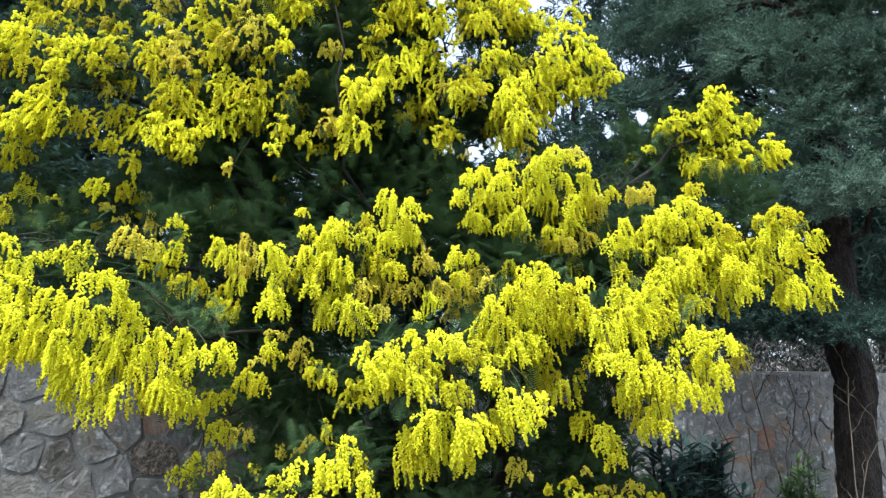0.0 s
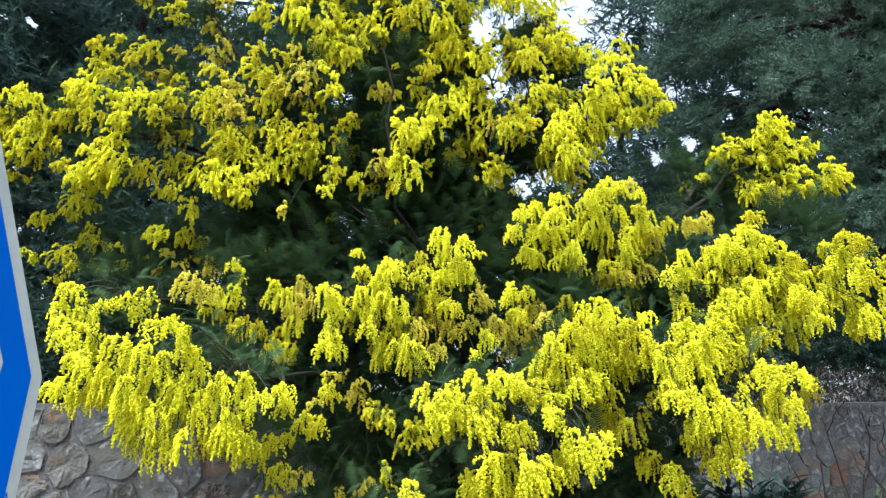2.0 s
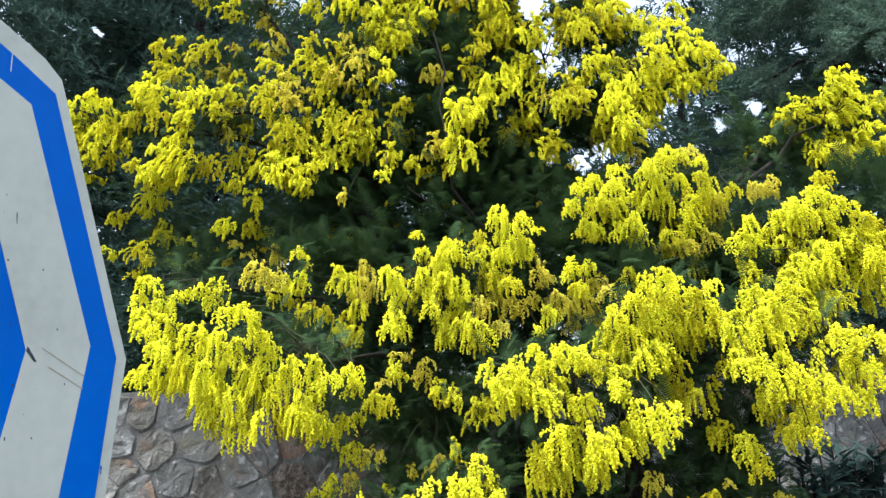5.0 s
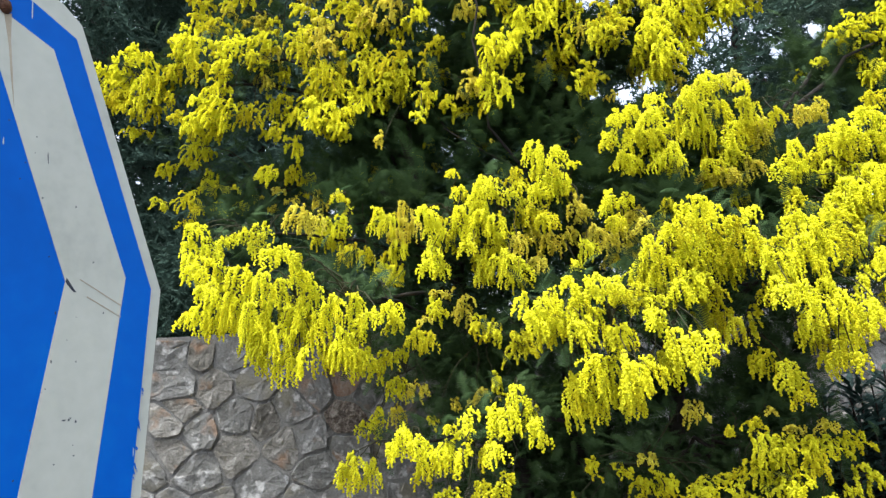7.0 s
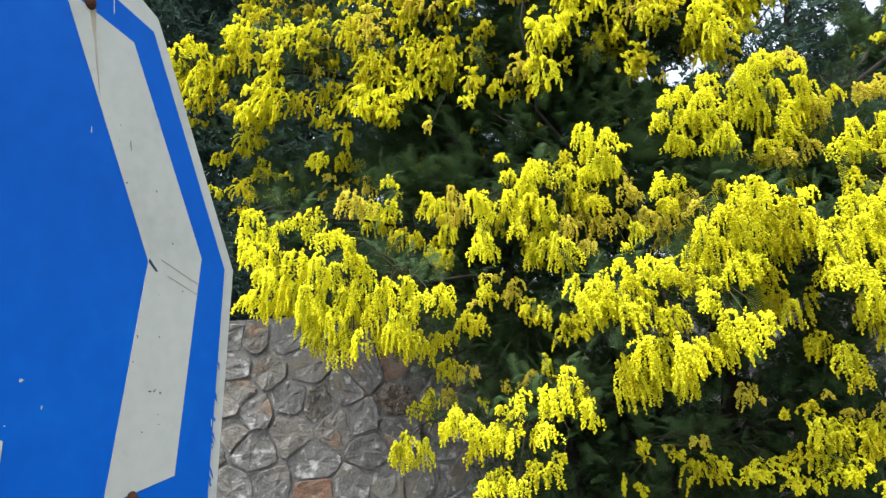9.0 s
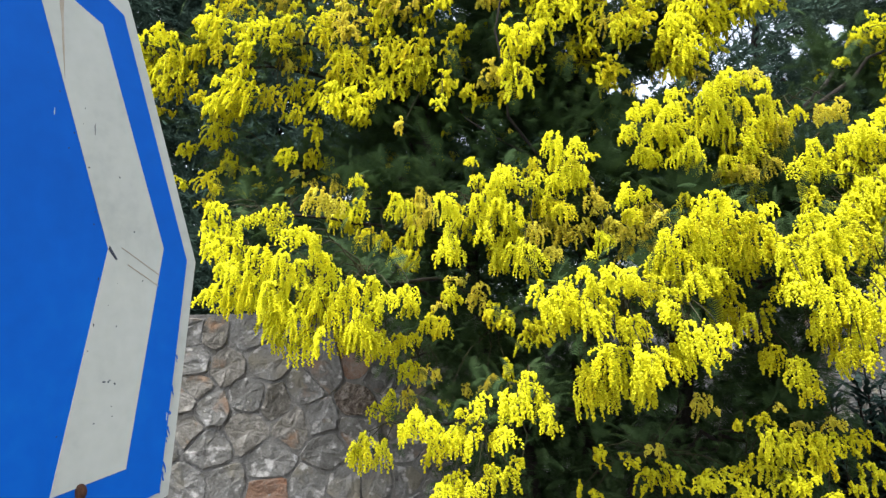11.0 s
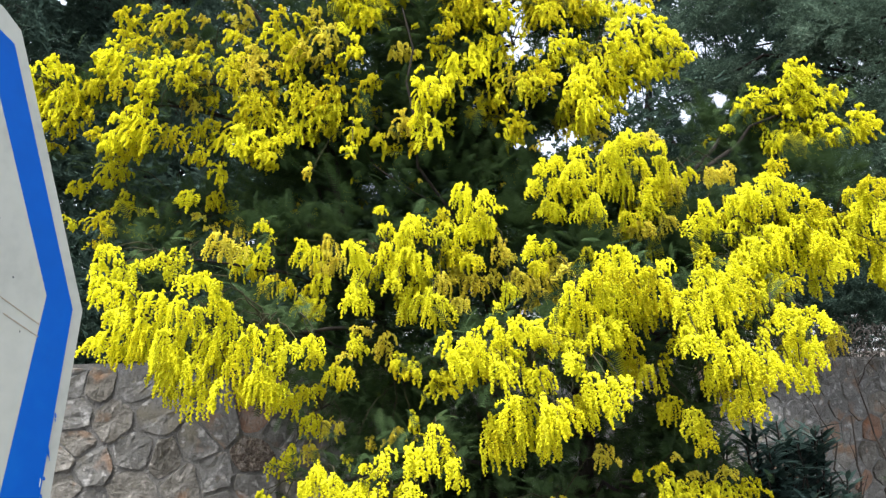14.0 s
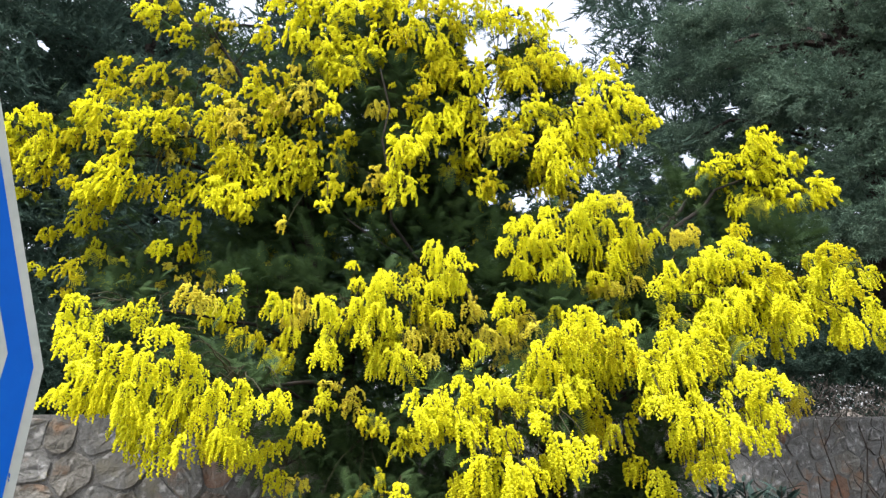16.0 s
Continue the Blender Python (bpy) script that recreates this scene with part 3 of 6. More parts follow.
BOUGHS["bottom_right_b"] = ("fanned", [
    (0.37, 2.38, 0.92, 0.07, 0.07, 1), (0.38, 2.34, 1.04, 0.07, 0.1, 1), (0.35, 2.32, 1.13, 0.04, 0.04, 1),
    (0.42, 2.37, 1.01, 0.09, 0.08, 1), (0.45, 2.37, 0.97, 0.1, 0.1, 0), (0.4, 2.26, 1.12, 0.07, 0.1, 1),
    (0.39, 2.32, 1.15, 0.08, 0.07, 1), (0.46, 2.36, 1.1, 0.11, 0.1, 1), (0.5, 2.29, 0.99, 0.08, 0.09, 0),
    (0.5, 2.41, 1.01, 0.11, 0.14, 0), (0.47, 2.3, 1.1, 0.1, 0.1, 1), (0.46, 2.35, 1.17, 0.05, 0.03, 2),
])
BOUGHS["bottom_right_c"] = ("fanned", [
    (0.57, 2.29, 0.93, 0.08, 0.07, 0), (0.53, 2.33, 1.08, 0.09, 0.1, 1), (0.53, 2.36, 1.12, 0.07, 0.06, 2),
    (0.57, 2.39, 1.02, 0.07, 0.08, 1), (0.57, 2.32, 1.09, 0.12, 0.12, 1), (0.67, 2.37, 0.92, 0.07, 0.05, 1),
    (0.62, 2.36, 1.08, 0.09, 0.08, 1), (0.61, 2.38, 1.13, 0.07, 0.06, 2), (0.7, 2.42, 0.98, 0.1, 0.07, 1),
    (0.68, 2.37, 1.09, 0.09, 0.08, 1), (0.73, 2.41, 0.95, 0.09, 0.06, 1),
])
BOUGHS["upper_gold_a"] = ("fanned", [
    (-1.1, 2.61, 2.4, 0.09, 0.1, 0), (-1.06, 2.68, 2.37, 0.14, 0.07, 1), (-1.13, 2.77, 2.57, 0.17, 0.15, 0),
    (-1.08, 2.63, 2.46, 0.16, 0.14, 0), (-1.12, 2.7, 2.6, 0.14, 0.12, 1), (-1.15, 2.64, 2.74, 0.12, 0.14, 1),
    (-1.18, 2.77, 2.87, 0.18, 0.15, 1), (-1.01, 2.64, 2.43, 0.14, 0.13, 0), (-0.97, 2.6, 2.33, 0.11, 0.07, 1),
    (-1.02, 2.69, 2.56, 0.14, 0.12, 1),
])
BOUGHS["upper_gold_b"] = ("fanned", [
    (-1.03, 2.65, 2.61, 0.14, 0.12, 1), (-1.14, 2.78, 2.93, 0.08, 0.08, 1), (-1.05, 2.66, 2.73, 0.14, 0.1, 2),
    (-0.93, 2.6, 2.42, 0.09, 0.1, 0), (-1.05, 2.69, 2.82, 0.15, 0.12, 2), (-0.98, 2.73, 2.67, 0.15, 0.12, 1),
    (-1, 2.68, 2.89, 0.15, 0.07, 1), (-0.88, 2.65, 2.59, 0.12, 0.11, 1), (-0.91, 2.66, 2.75, 0.12, 0.1, 1),
    (-0.88, 2.7, 2.69, 0.14, 0.14, 1),
])
BOUGHS["upper_gold_c"] = ("fanned", [
    (-0.97, 2.65, 2.96, 0.12, 0.08, 1), (-0.92, 2.67, 2.87, 0.14, 0.1, 1), (-0.9, 2.76, 2.84, 0.15, 0.1, 1),
    (-0.9, 2.73, 2.97, 0.15, 0.12, 1), (-0.84, 2.67, 2.82, 0.14, 0.1, 2), (-0.82, 2.72, 3, 0.1, 0.07, 2),
    (-0.75, 2.76, 2.8, 0.12, 0.1, 1), (-0.72, 2.55, 2.79, 0.09, 0.07, 2), (-0.75, 2.69, 2.92, 0.12, 0.12, 2),
    (-0.65, 2.62, 2.83, 0.11, 0.15, 0),
])
BOUGHS["upper_mid_a"] = ("fanned", [
    (-0.81, 2.58, 2.25, 0.07, 0.08, 2), (-0.88, 2.72, 2.52, 0.15, 0.14, 0), (-0.78, 2.66, 2.52, 0.12, 0.09, 1),
    (-0.74, 2.74, 2.51, 0.12, 0.1, 1), (-0.77, 2.66, 2.61, 0.12, 0.12, 1), (-0.62, 2.5, 2.3, 0.08, 0.05, 1),
    (-0.71, 2.69, 2.58, 0.12, 0.12, 1), (-0.73, 2.69, 2.66, 0.14, 0.12, 1), (-0.61, 2.64, 2.45, 0.13, 0.11, 1),
    (-0.64, 2.73, 2.61, 0.12, 0.11, 1), (-0.54, 2.72, 2.42, 0.11, 0.1, 1), (-0.59, 2.69, 2.67, 0.08, 0.09, 1),
    (-0.44, 2.68, 2.49, 0.12, 0.1, 2),
])
BOUGHS["upper_mid_b"] = ("fanned", [
    (-0.4, 2.75, 2.5, 0.09, 0.09, 2), (-0.37, 2.54, 2.45, 0.07, 0.1, 0), (-0.32, 2.54, 2.41, 0.13, 0.13, 0),
    (-0.45, 2.71, 2.82, 0.1, 0.1, 2), (-0.35, 2.59, 2.57, 0.11, 0.15, 0), (-0.37, 2.58, 2.64, 0.05, 0.03, 0),
    (-0.32, 2.55, 2.59, 0.13, 0.13, 0), (-0.27, 2.73, 2.46, 0.06, 0.07, 0), (-0.28, 2.53, 2.55, 0.09, 0.12, 0),
    (-0.26, 2.57, 2.59, 0.1, 0.08, 0), (-0.32, 2.7, 2.8, 0.12, 0.1, 1), (-0.23, 2.61, 2.71, 0.07, 0.11, 0),
    (-0.25, 2.61, 2.86, 0.09, 0.12, 1),
])
BOUGHS["interior_a"] = ("fanned", [
    (-1.08, 3.25, 2.32, 0.14, 0.1, 2), (-1.13, 3.33, 2.54, 0.07, 0.06, 2), (-0.87, 3.28, 2.35, 0.13, 0.13, 2),
    (-0.74, 3.21, 2.26, 0.05, 0.05, 2), (-0.76, 3.24, 2.37, 0.06, 0.07, 2), (-0.66, 3.29, 2.45, 0.07, 0.06, 2),
    (-0.55, 3.14, 2.43, 0.06, 0.07, 2), (-0.51, 3.18, 2.35, 0.08, 0.08, 2),
])
BOUGHS["interior_b"] = ("fanned", [
    (-0.47, 3.19, 2.46, 0.1, 0.07, 2), (-0.41, 3.3, 2.31, 0.07, 0.08, 2), (-0.31, 3.24, 2.45, 0.08, 0.08, 2),
    (-0.26, 3.27, 2.42, 0.11, 0.08, 2), (-0.13, 3.28, 2.35, 0.14, 0.08, 2), (-0.14, 3.24, 2.54, 0.14, 0.08, 2),
    (-0.05, 3.27, 2.45, 0.15, 0.14, 2), (0.19, 3.26, 2.62, 0.14, 0.11, 2),
])
BOUGHS["middle_left_a"] = ("hanging", [
    (-1.05, 2.5, 1.89, 0.11, 0.12, 1), (-1.11, 2.65, 2.07, 0.09, 0.11, 2), (-1, 2.55, 1.88, 0.11, 0.1, 1),
    (-1, 2.47, 1.92, 0.06, 0.11, 1), (-0.89, 2.39, 1.8, 0.1, 0.12, 1), (-0.91, 2.42, 1.91, 0.09, 0.1, 0),
    (-0.87, 2.5, 1.8, 0.08, 0.1, 1), (-0.93, 2.52, 1.98, 0.05, 0.06, 0), (-0.91, 2.37, 2, 0.06, 0.06, 0),
])
BOUGHS["middle_left_b"] = ("hanging", [
    (-0.81, 2.53, 1.74, 0.11, 0.12, 1), (-0.79, 2.56, 1.78, 0.11, 0.11, 1), (-0.81, 2.52, 1.95, 0.11, 0.13, 0),
    (-0.72, 2.42, 1.71, 0.1, 0.11, 1), (-0.71, 2.42, 1.8, 0.1, 0.11, 1), (-0.72, 2.46, 1.85, 0.1, 0.09, 2),
    (-0.73, 2.41, 1.9, 0.1, 0.12, 1), (-0.68, 2.46, 1.89, 0.12, 0.12, 2), (-0.7, 2.49, 1.95, 0.08, 0.08, 2),
])
BOUGHS["middle_a"] = ("hanging", [
    (-0.54, 2.22, 1.7, 0.07, 0.09, 0), (-0.54, 2.25, 1.76, 0.09, 0.14, 0), (-0.56, 2.24, 1.88, 0.11, 0.08, 0),
    (-0.54, 2.27, 1.85, 0.1, 0.11, 0), (-0.54, 2.38, 1.85, 0.08, 0.12, 0), (-0.4, 2.36, 1.7, 0.1, 0.11, 1),
    (-0.46, 2.3, 1.88, 0.1, 0.11, 0), (-0.44, 2.32, 1.85, 0.1, 0.12, 0), (-0.4, 2.24, 1.77, 0.07, 0.09, 1),
    (-0.46, 2.39, 1.96, 0.09, 0.05, 0), (-0.46, 2.26, 1.99, 0.06, 0.03, 0), (-0.36, 2.38, 1.77, 0.14, 0.15, 1),
])
BOUGHS["middle_b"] = ("hanging", [
    (-0.37, 2.3, 1.86, 0.12, 0.13, 0), (-0.39, 2.32, 1.94, 0.1, 0.12, 0), (-0.29, 2.26, 1.72, 0.11, 0.15, 1),
    (-0.33, 2.29, 1.84, 0.1, 0.13, 0), (-0.37, 2.31, 1.98, 0.1, 0.12, 0), (-0.25, 2.28, 1.68, 0.07, 0.1, 1),
    (-0.33, 2.25, 1.95, 0.08, 0.08, 0), (-0.33, 2.41, 1.98, 0.05, 0.05, 1), (-0.28, 2.38, 1.93, 0.08, 0.07, 1),
    (-0.27, 2.47, 2.02, 0.08, 0.09, 1), (-0.24, 2.41, 1.96, 0.05, 0.06, 1),
])
BOUGHS["centre_a"] = ("hanging", [
    (-0.26, 2.34, 1.78, 0.08, 0.12, 2), (-0.26, 2.42, 1.87, 0.1, 0.1, 1), (-0.2, 2.41, 1.7, 0.1, 0.09, 2),
    (-0.23, 2.45, 1.81, 0.12, 0.12, 2), (-0.22, 2.39, 1.87, 0.12, 0.1, 1), (-0.16, 2.43, 1.77, 0.12, 0.1, 2),
    (-0.2, 2.41, 1.94, 0.1, 0.09, 0), (-0.16, 2.31, 1.83, 0.11, 0.09, 1), (-0.08, 2.37, 1.66, 0.05, 0.04, 0),
    (-0.11, 2.48, 1.79, 0.09, 0.08, 2), (-0.15, 2.37, 1.97, 0.12, 0.12, 0),
])
BOUGHS["centre_b"] = ("hanging", [
    (-0.18, 2.41, 2.06, 0.1, 0.11, 0), (-0.18, 2.29, 2.07, 0.1, 0.12, 0), (-0.04, 2.37, 1.73, 0.1, 0.09, 1),
    (-0.12, 2.53, 1.97, 0.13, 0.1, 1), (-0.1, 2.4, 1.97, 0.1, 0.11, 0), (-0.11, 2.23, 2.02, 0.09, 0.08, 0),
    (-0.05, 2.48, 1.86, 0.08, 0.07, 2), (-0.06, 2.38, 1.89, 0.07, 0.09, 2), (-0.02, 2.46, 1.79, 0.1, 0.09, 2),
    (-0.07, 2.34, 1.99, 0.06, 0.03, 0),
])
BOUGHS["centre_c"] = ("hanging", [
    (0.03, 2.48, 1.76, 0.1, 0.1, 2), (0.03, 2.45, 1.86, 0.09, 0.06, 0), (0.06, 2.48, 1.8, 0.12, 0.1, 2),
    (0.07, 2.34, 1.8, 0.1, 0.08, 1), (0.04, 2.41, 1.89, 0.07, 0.07, 0), (0.09, 2.47, 1.76, 0.1, 0.12, 2),
    (0.13, 2.51, 1.7, 0.08, 0.1, 2), (0.1, 2.43, 1.88, 0.08, 0.06, 0), (0.16, 2.3, 1.77, 0.07, 0.07, 2),
    (0.14, 2.48, 1.84, 0.12, 0.1, 2),
])
BOUGHS["middle_right_a"] = ("hanging", [
    (0.07, 2.43, 2.1, 0.09, 0.06, 0), (0.1, 2.45, 2.03, 0.1, 0.07, 0), (0.07, 2.4, 2.16, 0.09, 0.07, 0),
    (0.14, 2.47, 2.01, 0.08, 0.07, 0), (0.13, 2.48, 2.12, 0.12, 0.14, 0), (0.14, 2.47, 2.2, 0.12, 0.12, 0),
    (0.22, 2.45, 2.01, 0.08, 0.09, 0), (0.21, 2.46, 2.1, 0.12, 0.13, 0), (0.21, 2.35, 2.15, 0.12, 0.12, 0),
    (0.21, 2.39, 2.2, 0.1, 0.06, 0), (0.27, 2.41, 2.04, 0.1, 0.12, 0), (0.29, 2.49, 2, 0.07, 0.07, 0),
    (0.29, 2.54, 2.16, 0.13, 0.13, 0),
])
BOUGHS["middle_right_b"] = ("hanging", [
    (0.38, 2.57, 1.95, 0.08, 0.06, 2), (0.38, 2.46, 1.98, 0.1, 0.09, 1), (0.33, 2.4, 2.2, 0.1, 0.06, 0),
    (0.35, 2.43, 2.15, 0.1, 0.12, 0), (0.35, 2.44, 2.17, 0.1, 0.06, 0), (0.43, 2.49, 1.95, 0.12, 0.09, 2),
    (0.36, 2.36, 2.22, 0.1, 0.08, 0), (0.4, 2.54, 2.13, 0.1, 0.14, 0), (0.45, 2.5, 2.01, 0.12, 0.09, 1),
    (0.43, 2.6, 2.08, 0.13, 0.12, 1), (0.45, 2.46, 2.09, 0.12, 0.12, 0), (0.4, 2.43, 2.26, 0.08, 0.05, 0),
])
BOUGHS["middle_right_c"] = ("hanging", [
    (0.51, 2.51, 1.97, 0.1, 0.09, 2), (0.45, 2.52, 2.19, 0.12, 0.12, 0), (0.45, 2.53, 2.27, 0.13, 0.08, 1),
    (0.51, 2.55, 2.11, 0.13, 0.13, 1), (0.51, 2.44, 2.17, 0.1, 0.12, 1), (0.51, 2.44, 2.21, 0.08, 0.05, 0),
    (0.57, 2.63, 2.06, 0.09, 0.11, 2), (0.51, 2.58, 2.3, 0.09, 0.06, 2), (0.57, 2.57, 2.13, 0.11, 0.13, 2),
    (0.61, 2.49, 2.13, 0.08, 0.08, 1), (0.71, 2.56, 2.14, 0.1, 0.08, 2), (0.75, 2.54, 2.15, 0.08, 0.07, 2),
])
BOUGHS["front_right_a"] = ("hanging", [
    (0.09, 2.14, 1.58, 0.1, 0.1, 1), (0.11, 2.14, 1.63, 0.1, 0.1, 0), (0.14, 2.12, 1.59, 0.1, 0.1, 1),
    (0.16, 2.12, 1.56, 0.09, 0.09, 1), (0.16, 2.1, 1.66, 0.1, 0.14, 0), (0.15, 2.05, 1.7, 0.08, 0.11, 0),
    (0.21, 2.07, 1.57, 0.1, 0.11, 0), (0.2, 2.1, 1.73, 0.1, 0.1, 0), (0.26, 2.11, 1.59, 0.12, 0.11, 0),
    (0.24, 2.14, 1.68, 0.1, 0.12, 0), (0.3, 2.21, 1.56, 0.09, 0.11, 1), (0.27, 2.16, 1.71, 0.12, 0.14, 0),
    (0.25, 2.08, 1.78, 0.08, 0.1, 0), (0.27, 1.95, 1.78, 0.1, 0.1, 0),
])
BOUGHS["front_right_b"] = ("hanging", [
    (0.33, 2.21, 1.7, 0.11, 0.15, 0), (0.32, 2.1, 1.77, 0.09, 0.1, 0), (0.37, 2.26, 1.67, 0.11, 0.16, 1),
    (0.38, 2.23, 1.75, 0.09, 0.11, 1), (0.4, 2.17, 1.73, 0.1, 0.16, 1), (0.47, 2.1, 1.56, 0.1, 0.13, 0),
    (0.41, 2.05, 1.74, 0.08, 0.05, 0), (0.48, 2, 1.54, 0.09, 0.1, 0), (0.46, 2.09, 1.65, 0.08, 0.13, 0),
    (0.44, 2.14, 1.71, 0.09, 0.15, 0), (0.59, 2.2, 1.31, 0.03, 0.08, 1), (0.55, 2.16, 1.45, 0.08, 0.1, 0),
    (0.54, 2.01, 1.51, 0.08, 0.13, 0),
])
BOUGHS["front_right_c"] = ("hanging", [
    (0.5, 2.17, 1.67, 0.1, 0.14, 0), (0.62, 2.14, 1.37, 0.08, 0.1, 1), (0.64, 2.09, 1.34, 0.07, 0.08, 1),
    (0.53, 2.08, 1.66, 0.1, 0.16, 0), (0.62, 2.23, 1.45, 0.1, 0.14, 1), (0.59, 2.11, 1.54, 0.1, 0.1, 0),
    (0.62, 2.08, 1.51, 0.08, 0.13, 0), (0.54, 2.16, 1.74, 0.09, 0.1, 0), (0.66, 2.2, 1.41, 0.09, 0.14, 0),
    (0.57, 2.14, 1.72, 0.1, 0.12, 0), (0.6, 2.12, 1.68, 0.1, 0.15, 0), (0.68, 2.2, 1.48, 0.09, 0.15, 0),
    (0.69, 2.04, 1.48, 0.08, 0.13, 0),
])
BOUGHS["front_right_d"] = ("hanging", [
    (0.7, 2.16, 1.48, 0.07, 0.11, 0), (0.63, 2.08, 1.74, 0.07, 0.07, 0), (0.66, 2.16, 1.7, 0.09, 0.13, 1),
    (0.71, 2.16, 1.56, 0.05, 0.12, 0), (0.75, 2.1, 1.46, 0.08, 0.13, 0), (0.72, 2.06, 1.6, 0.08, 0.07, 0),
    (0.78, 2.1, 1.44, 0.07, 0.11, 0), (0.71, 2.23, 1.67, 0.09, 0.12, 1), (0.76, 2.02, 1.6, 0.09, 0.09, 0),
    (0.78, 2.15, 1.57, 0.08, 0.15, 0), (0.81, 2.07, 1.5, 0.06, 0.11, 0), (0.83, 2.19, 1.54, 0.09, 0.15, 0),
    (0.82, 2.06, 1.57, 0.07, 0.07, 0),
])
BOUGHS["under_right"] = ("hanging", [
    (0.28, 2.31, 1.47, 0.11, 0.1, 1), (0.34, 2.27, 1.49, 0.13, 0.14, 1), (0.37, 2.24, 1.45, 0.11, 0.13, 1),
    (0.43, 2.33, 1.33, 0.07, 0.08, 1), (0.45, 2.3, 1.35, 0.11, 0.11, 1), (0.42, 2.27, 1.47, 0.05, 0.11, 1),
    (0.49, 2.24, 1.31, 0.09, 0.1, 1), (0.54, 2.25, 1.23, 0.09, 0.07, 1), (0.53, 2.29, 1.28, 0.09, 0.1, 1),
])
BOUGHS["right_fill"] = ("hanging", [
    (0.23, 2.41, 1.85, 0.1, 0.12, 1), (0.47, 2.54, 1.9, 0.1, 0.11, 1), (0.6, 2.42, 1.85, 0.12, 0.15, 1),
    (0.66, 2.45, 1.79, 0.12, 0.17, 0), (0.7, 2.36, 1.8, 0.11, 0.16, 0), (0.78, 2.4, 1.71, 0.11, 0.14, 1),
    (0.76, 2.35, 1.85, 0.11, 0.14, 0), (0.83, 2.36, 1.73, 0.1, 0.11, 1),
])
BOUGHS["under_right_back"] = ("hanging", [
    (1.2, 2.95, 1.52, 0.1, 0.09, 2), (1.21, 2.9, 1.57, 0.08, 0.1, 2),
])
BOUGHS["right_arm_a"] = ("hanging", [
    (0.58, 2.39, 1.94, 0.09, 0.1, 0), (0.62, 2.39, 1.99, 0.1, 0.12, 0), (0.65, 2.46, 1.94, 0.1, 0.1, 0),
    (0.72, 2.53, 1.97, 0.1, 0.12, 1), (0.77, 2.42, 1.86, 0.12, 0.12, 0), (0.75, 2.47, 1.93, 0.1, 0.12, 0),
    (0.74, 2.49, 2.02, 0.12, 0.12, 0), (0.8, 2.34, 1.85, 0.13, 0.13, 0), (0.8, 2.43, 1.9, 0.12, 0.12, 0),
    (0.85, 2.52, 1.77, 0.1, 0.12, 1), (0.76, 2.38, 2.03, 0.12, 0.1, 0),
])
BOUGHS["right_arm_b"] = ("hanging", [
    (0.89, 2.48, 1.73, 0.12, 0.08, 1), (0.84, 2.37, 1.89, 0.11, 0.09, 0), (0.8, 2.41, 2.01, 0.14, 0.12, 0),
    (0.9, 2.49, 1.85, 0.12, 0.16, 0), (0.83, 2.41, 2.07, 0.11, 0.08, 0), (0.87, 2.44, 2, 0.12, 0.12, 0),
    (0.92, 2.44, 1.94, 0.12, 0.12, 0), (0.96, 2.51, 1.85, 0.12, 0.15, 0), (0.97, 2.36, 1.86, 0.11, 0.11, 0),
    (0.88, 2.46, 2.13, 0.1, 0.08, 1), (0.92, 2.39, 2.02, 0.08, 0.07, 0),
])
BOUGHS["right_arm_c"] = ("hanging", [
    (1, 2.45, 1.82, 0.12, 0.14, 0), (1.02, 2.38, 1.77, 0.11, 0.09, 0), (0.92, 2.52, 2.07, 0.12, 0.1, 0),
    (0.98, 2.47, 1.93, 0.12, 0.1, 0), (0.98, 2.45, 1.99, 0.12, 0.1, 1), (1.08, 2.51, 1.86, 0.12, 0.14, 0),
    (1.06, 2.55, 1.98, 0.1, 0.12, 1), (1.08, 2.54, 1.93, 0.1, 0.11, 1), (1.14, 2.54, 1.89, 0.1, 0.13, 0),
    (1.14, 2.48, 1.93, 0.1, 0.12, 1), (1.21, 2.4, 1.8, 0.09, 0.14, 0),
])
BOUGHS["right_arm_d"] = ("hanging", [
    (1.16, 2.49, 1.97, 0.1, 0.11, 0), (1.17, 2.46, 2.01, 0.12, 0.12, 0), (1.23, 2.54, 1.84, 0.12, 0.18, 0),
    (1.21, 2.39, 1.91, 0.11, 0.11, 1), (1.2, 2.4, 1.95, 0.11, 0.13, 0), (1.19, 2.44, 2.05, 0.12, 0.1, 1),
    (1.3, 2.46, 1.86, 0.1, 0.13, 0), (1.35, 2.49, 1.81, 0.09, 0.12, 0), (1.3, 2.45, 1.96, 0.1, 0.1, 1),
    (1.3, 2.58, 2.06, 0.12, 0.12, 1),
])
BOUGHS["front_centre_a"] = ("hanging", [
    (-0.21, 2, 1.5, 0.08, 0.09, 1), (-0.12, 2.09, 1.25, 0.04, 0.13, 1), (-0.21, 1.91, 1.55, 0.06, 0.09, 0),
    (-0.19, 1.88, 1.51, 0.06, 0.09, 0), (-0.1, 1.96, 1.33, 0.06, 0.14, 1), (-0.17, 1.93, 1.54, 0.08, 0.13, 0),
    (-0.15, 1.9, 1.5, 0.06, 0.08, 0), (-0.08, 2.01, 1.31, 0.06, 0.18, 1), (-0.05, 2.02, 1.28, 0.08, 0.11, 1),
    (-0.14, 1.9, 1.56, 0.08, 0.12, 0), (-0.1, 1.92, 1.52, 0.08, 0.12, 0), (-0.04, 1.89, 1.4, 0.08, 0.15, 0),
    (-0.07, 1.9, 1.5, 0.09, 0.14, 0),
])
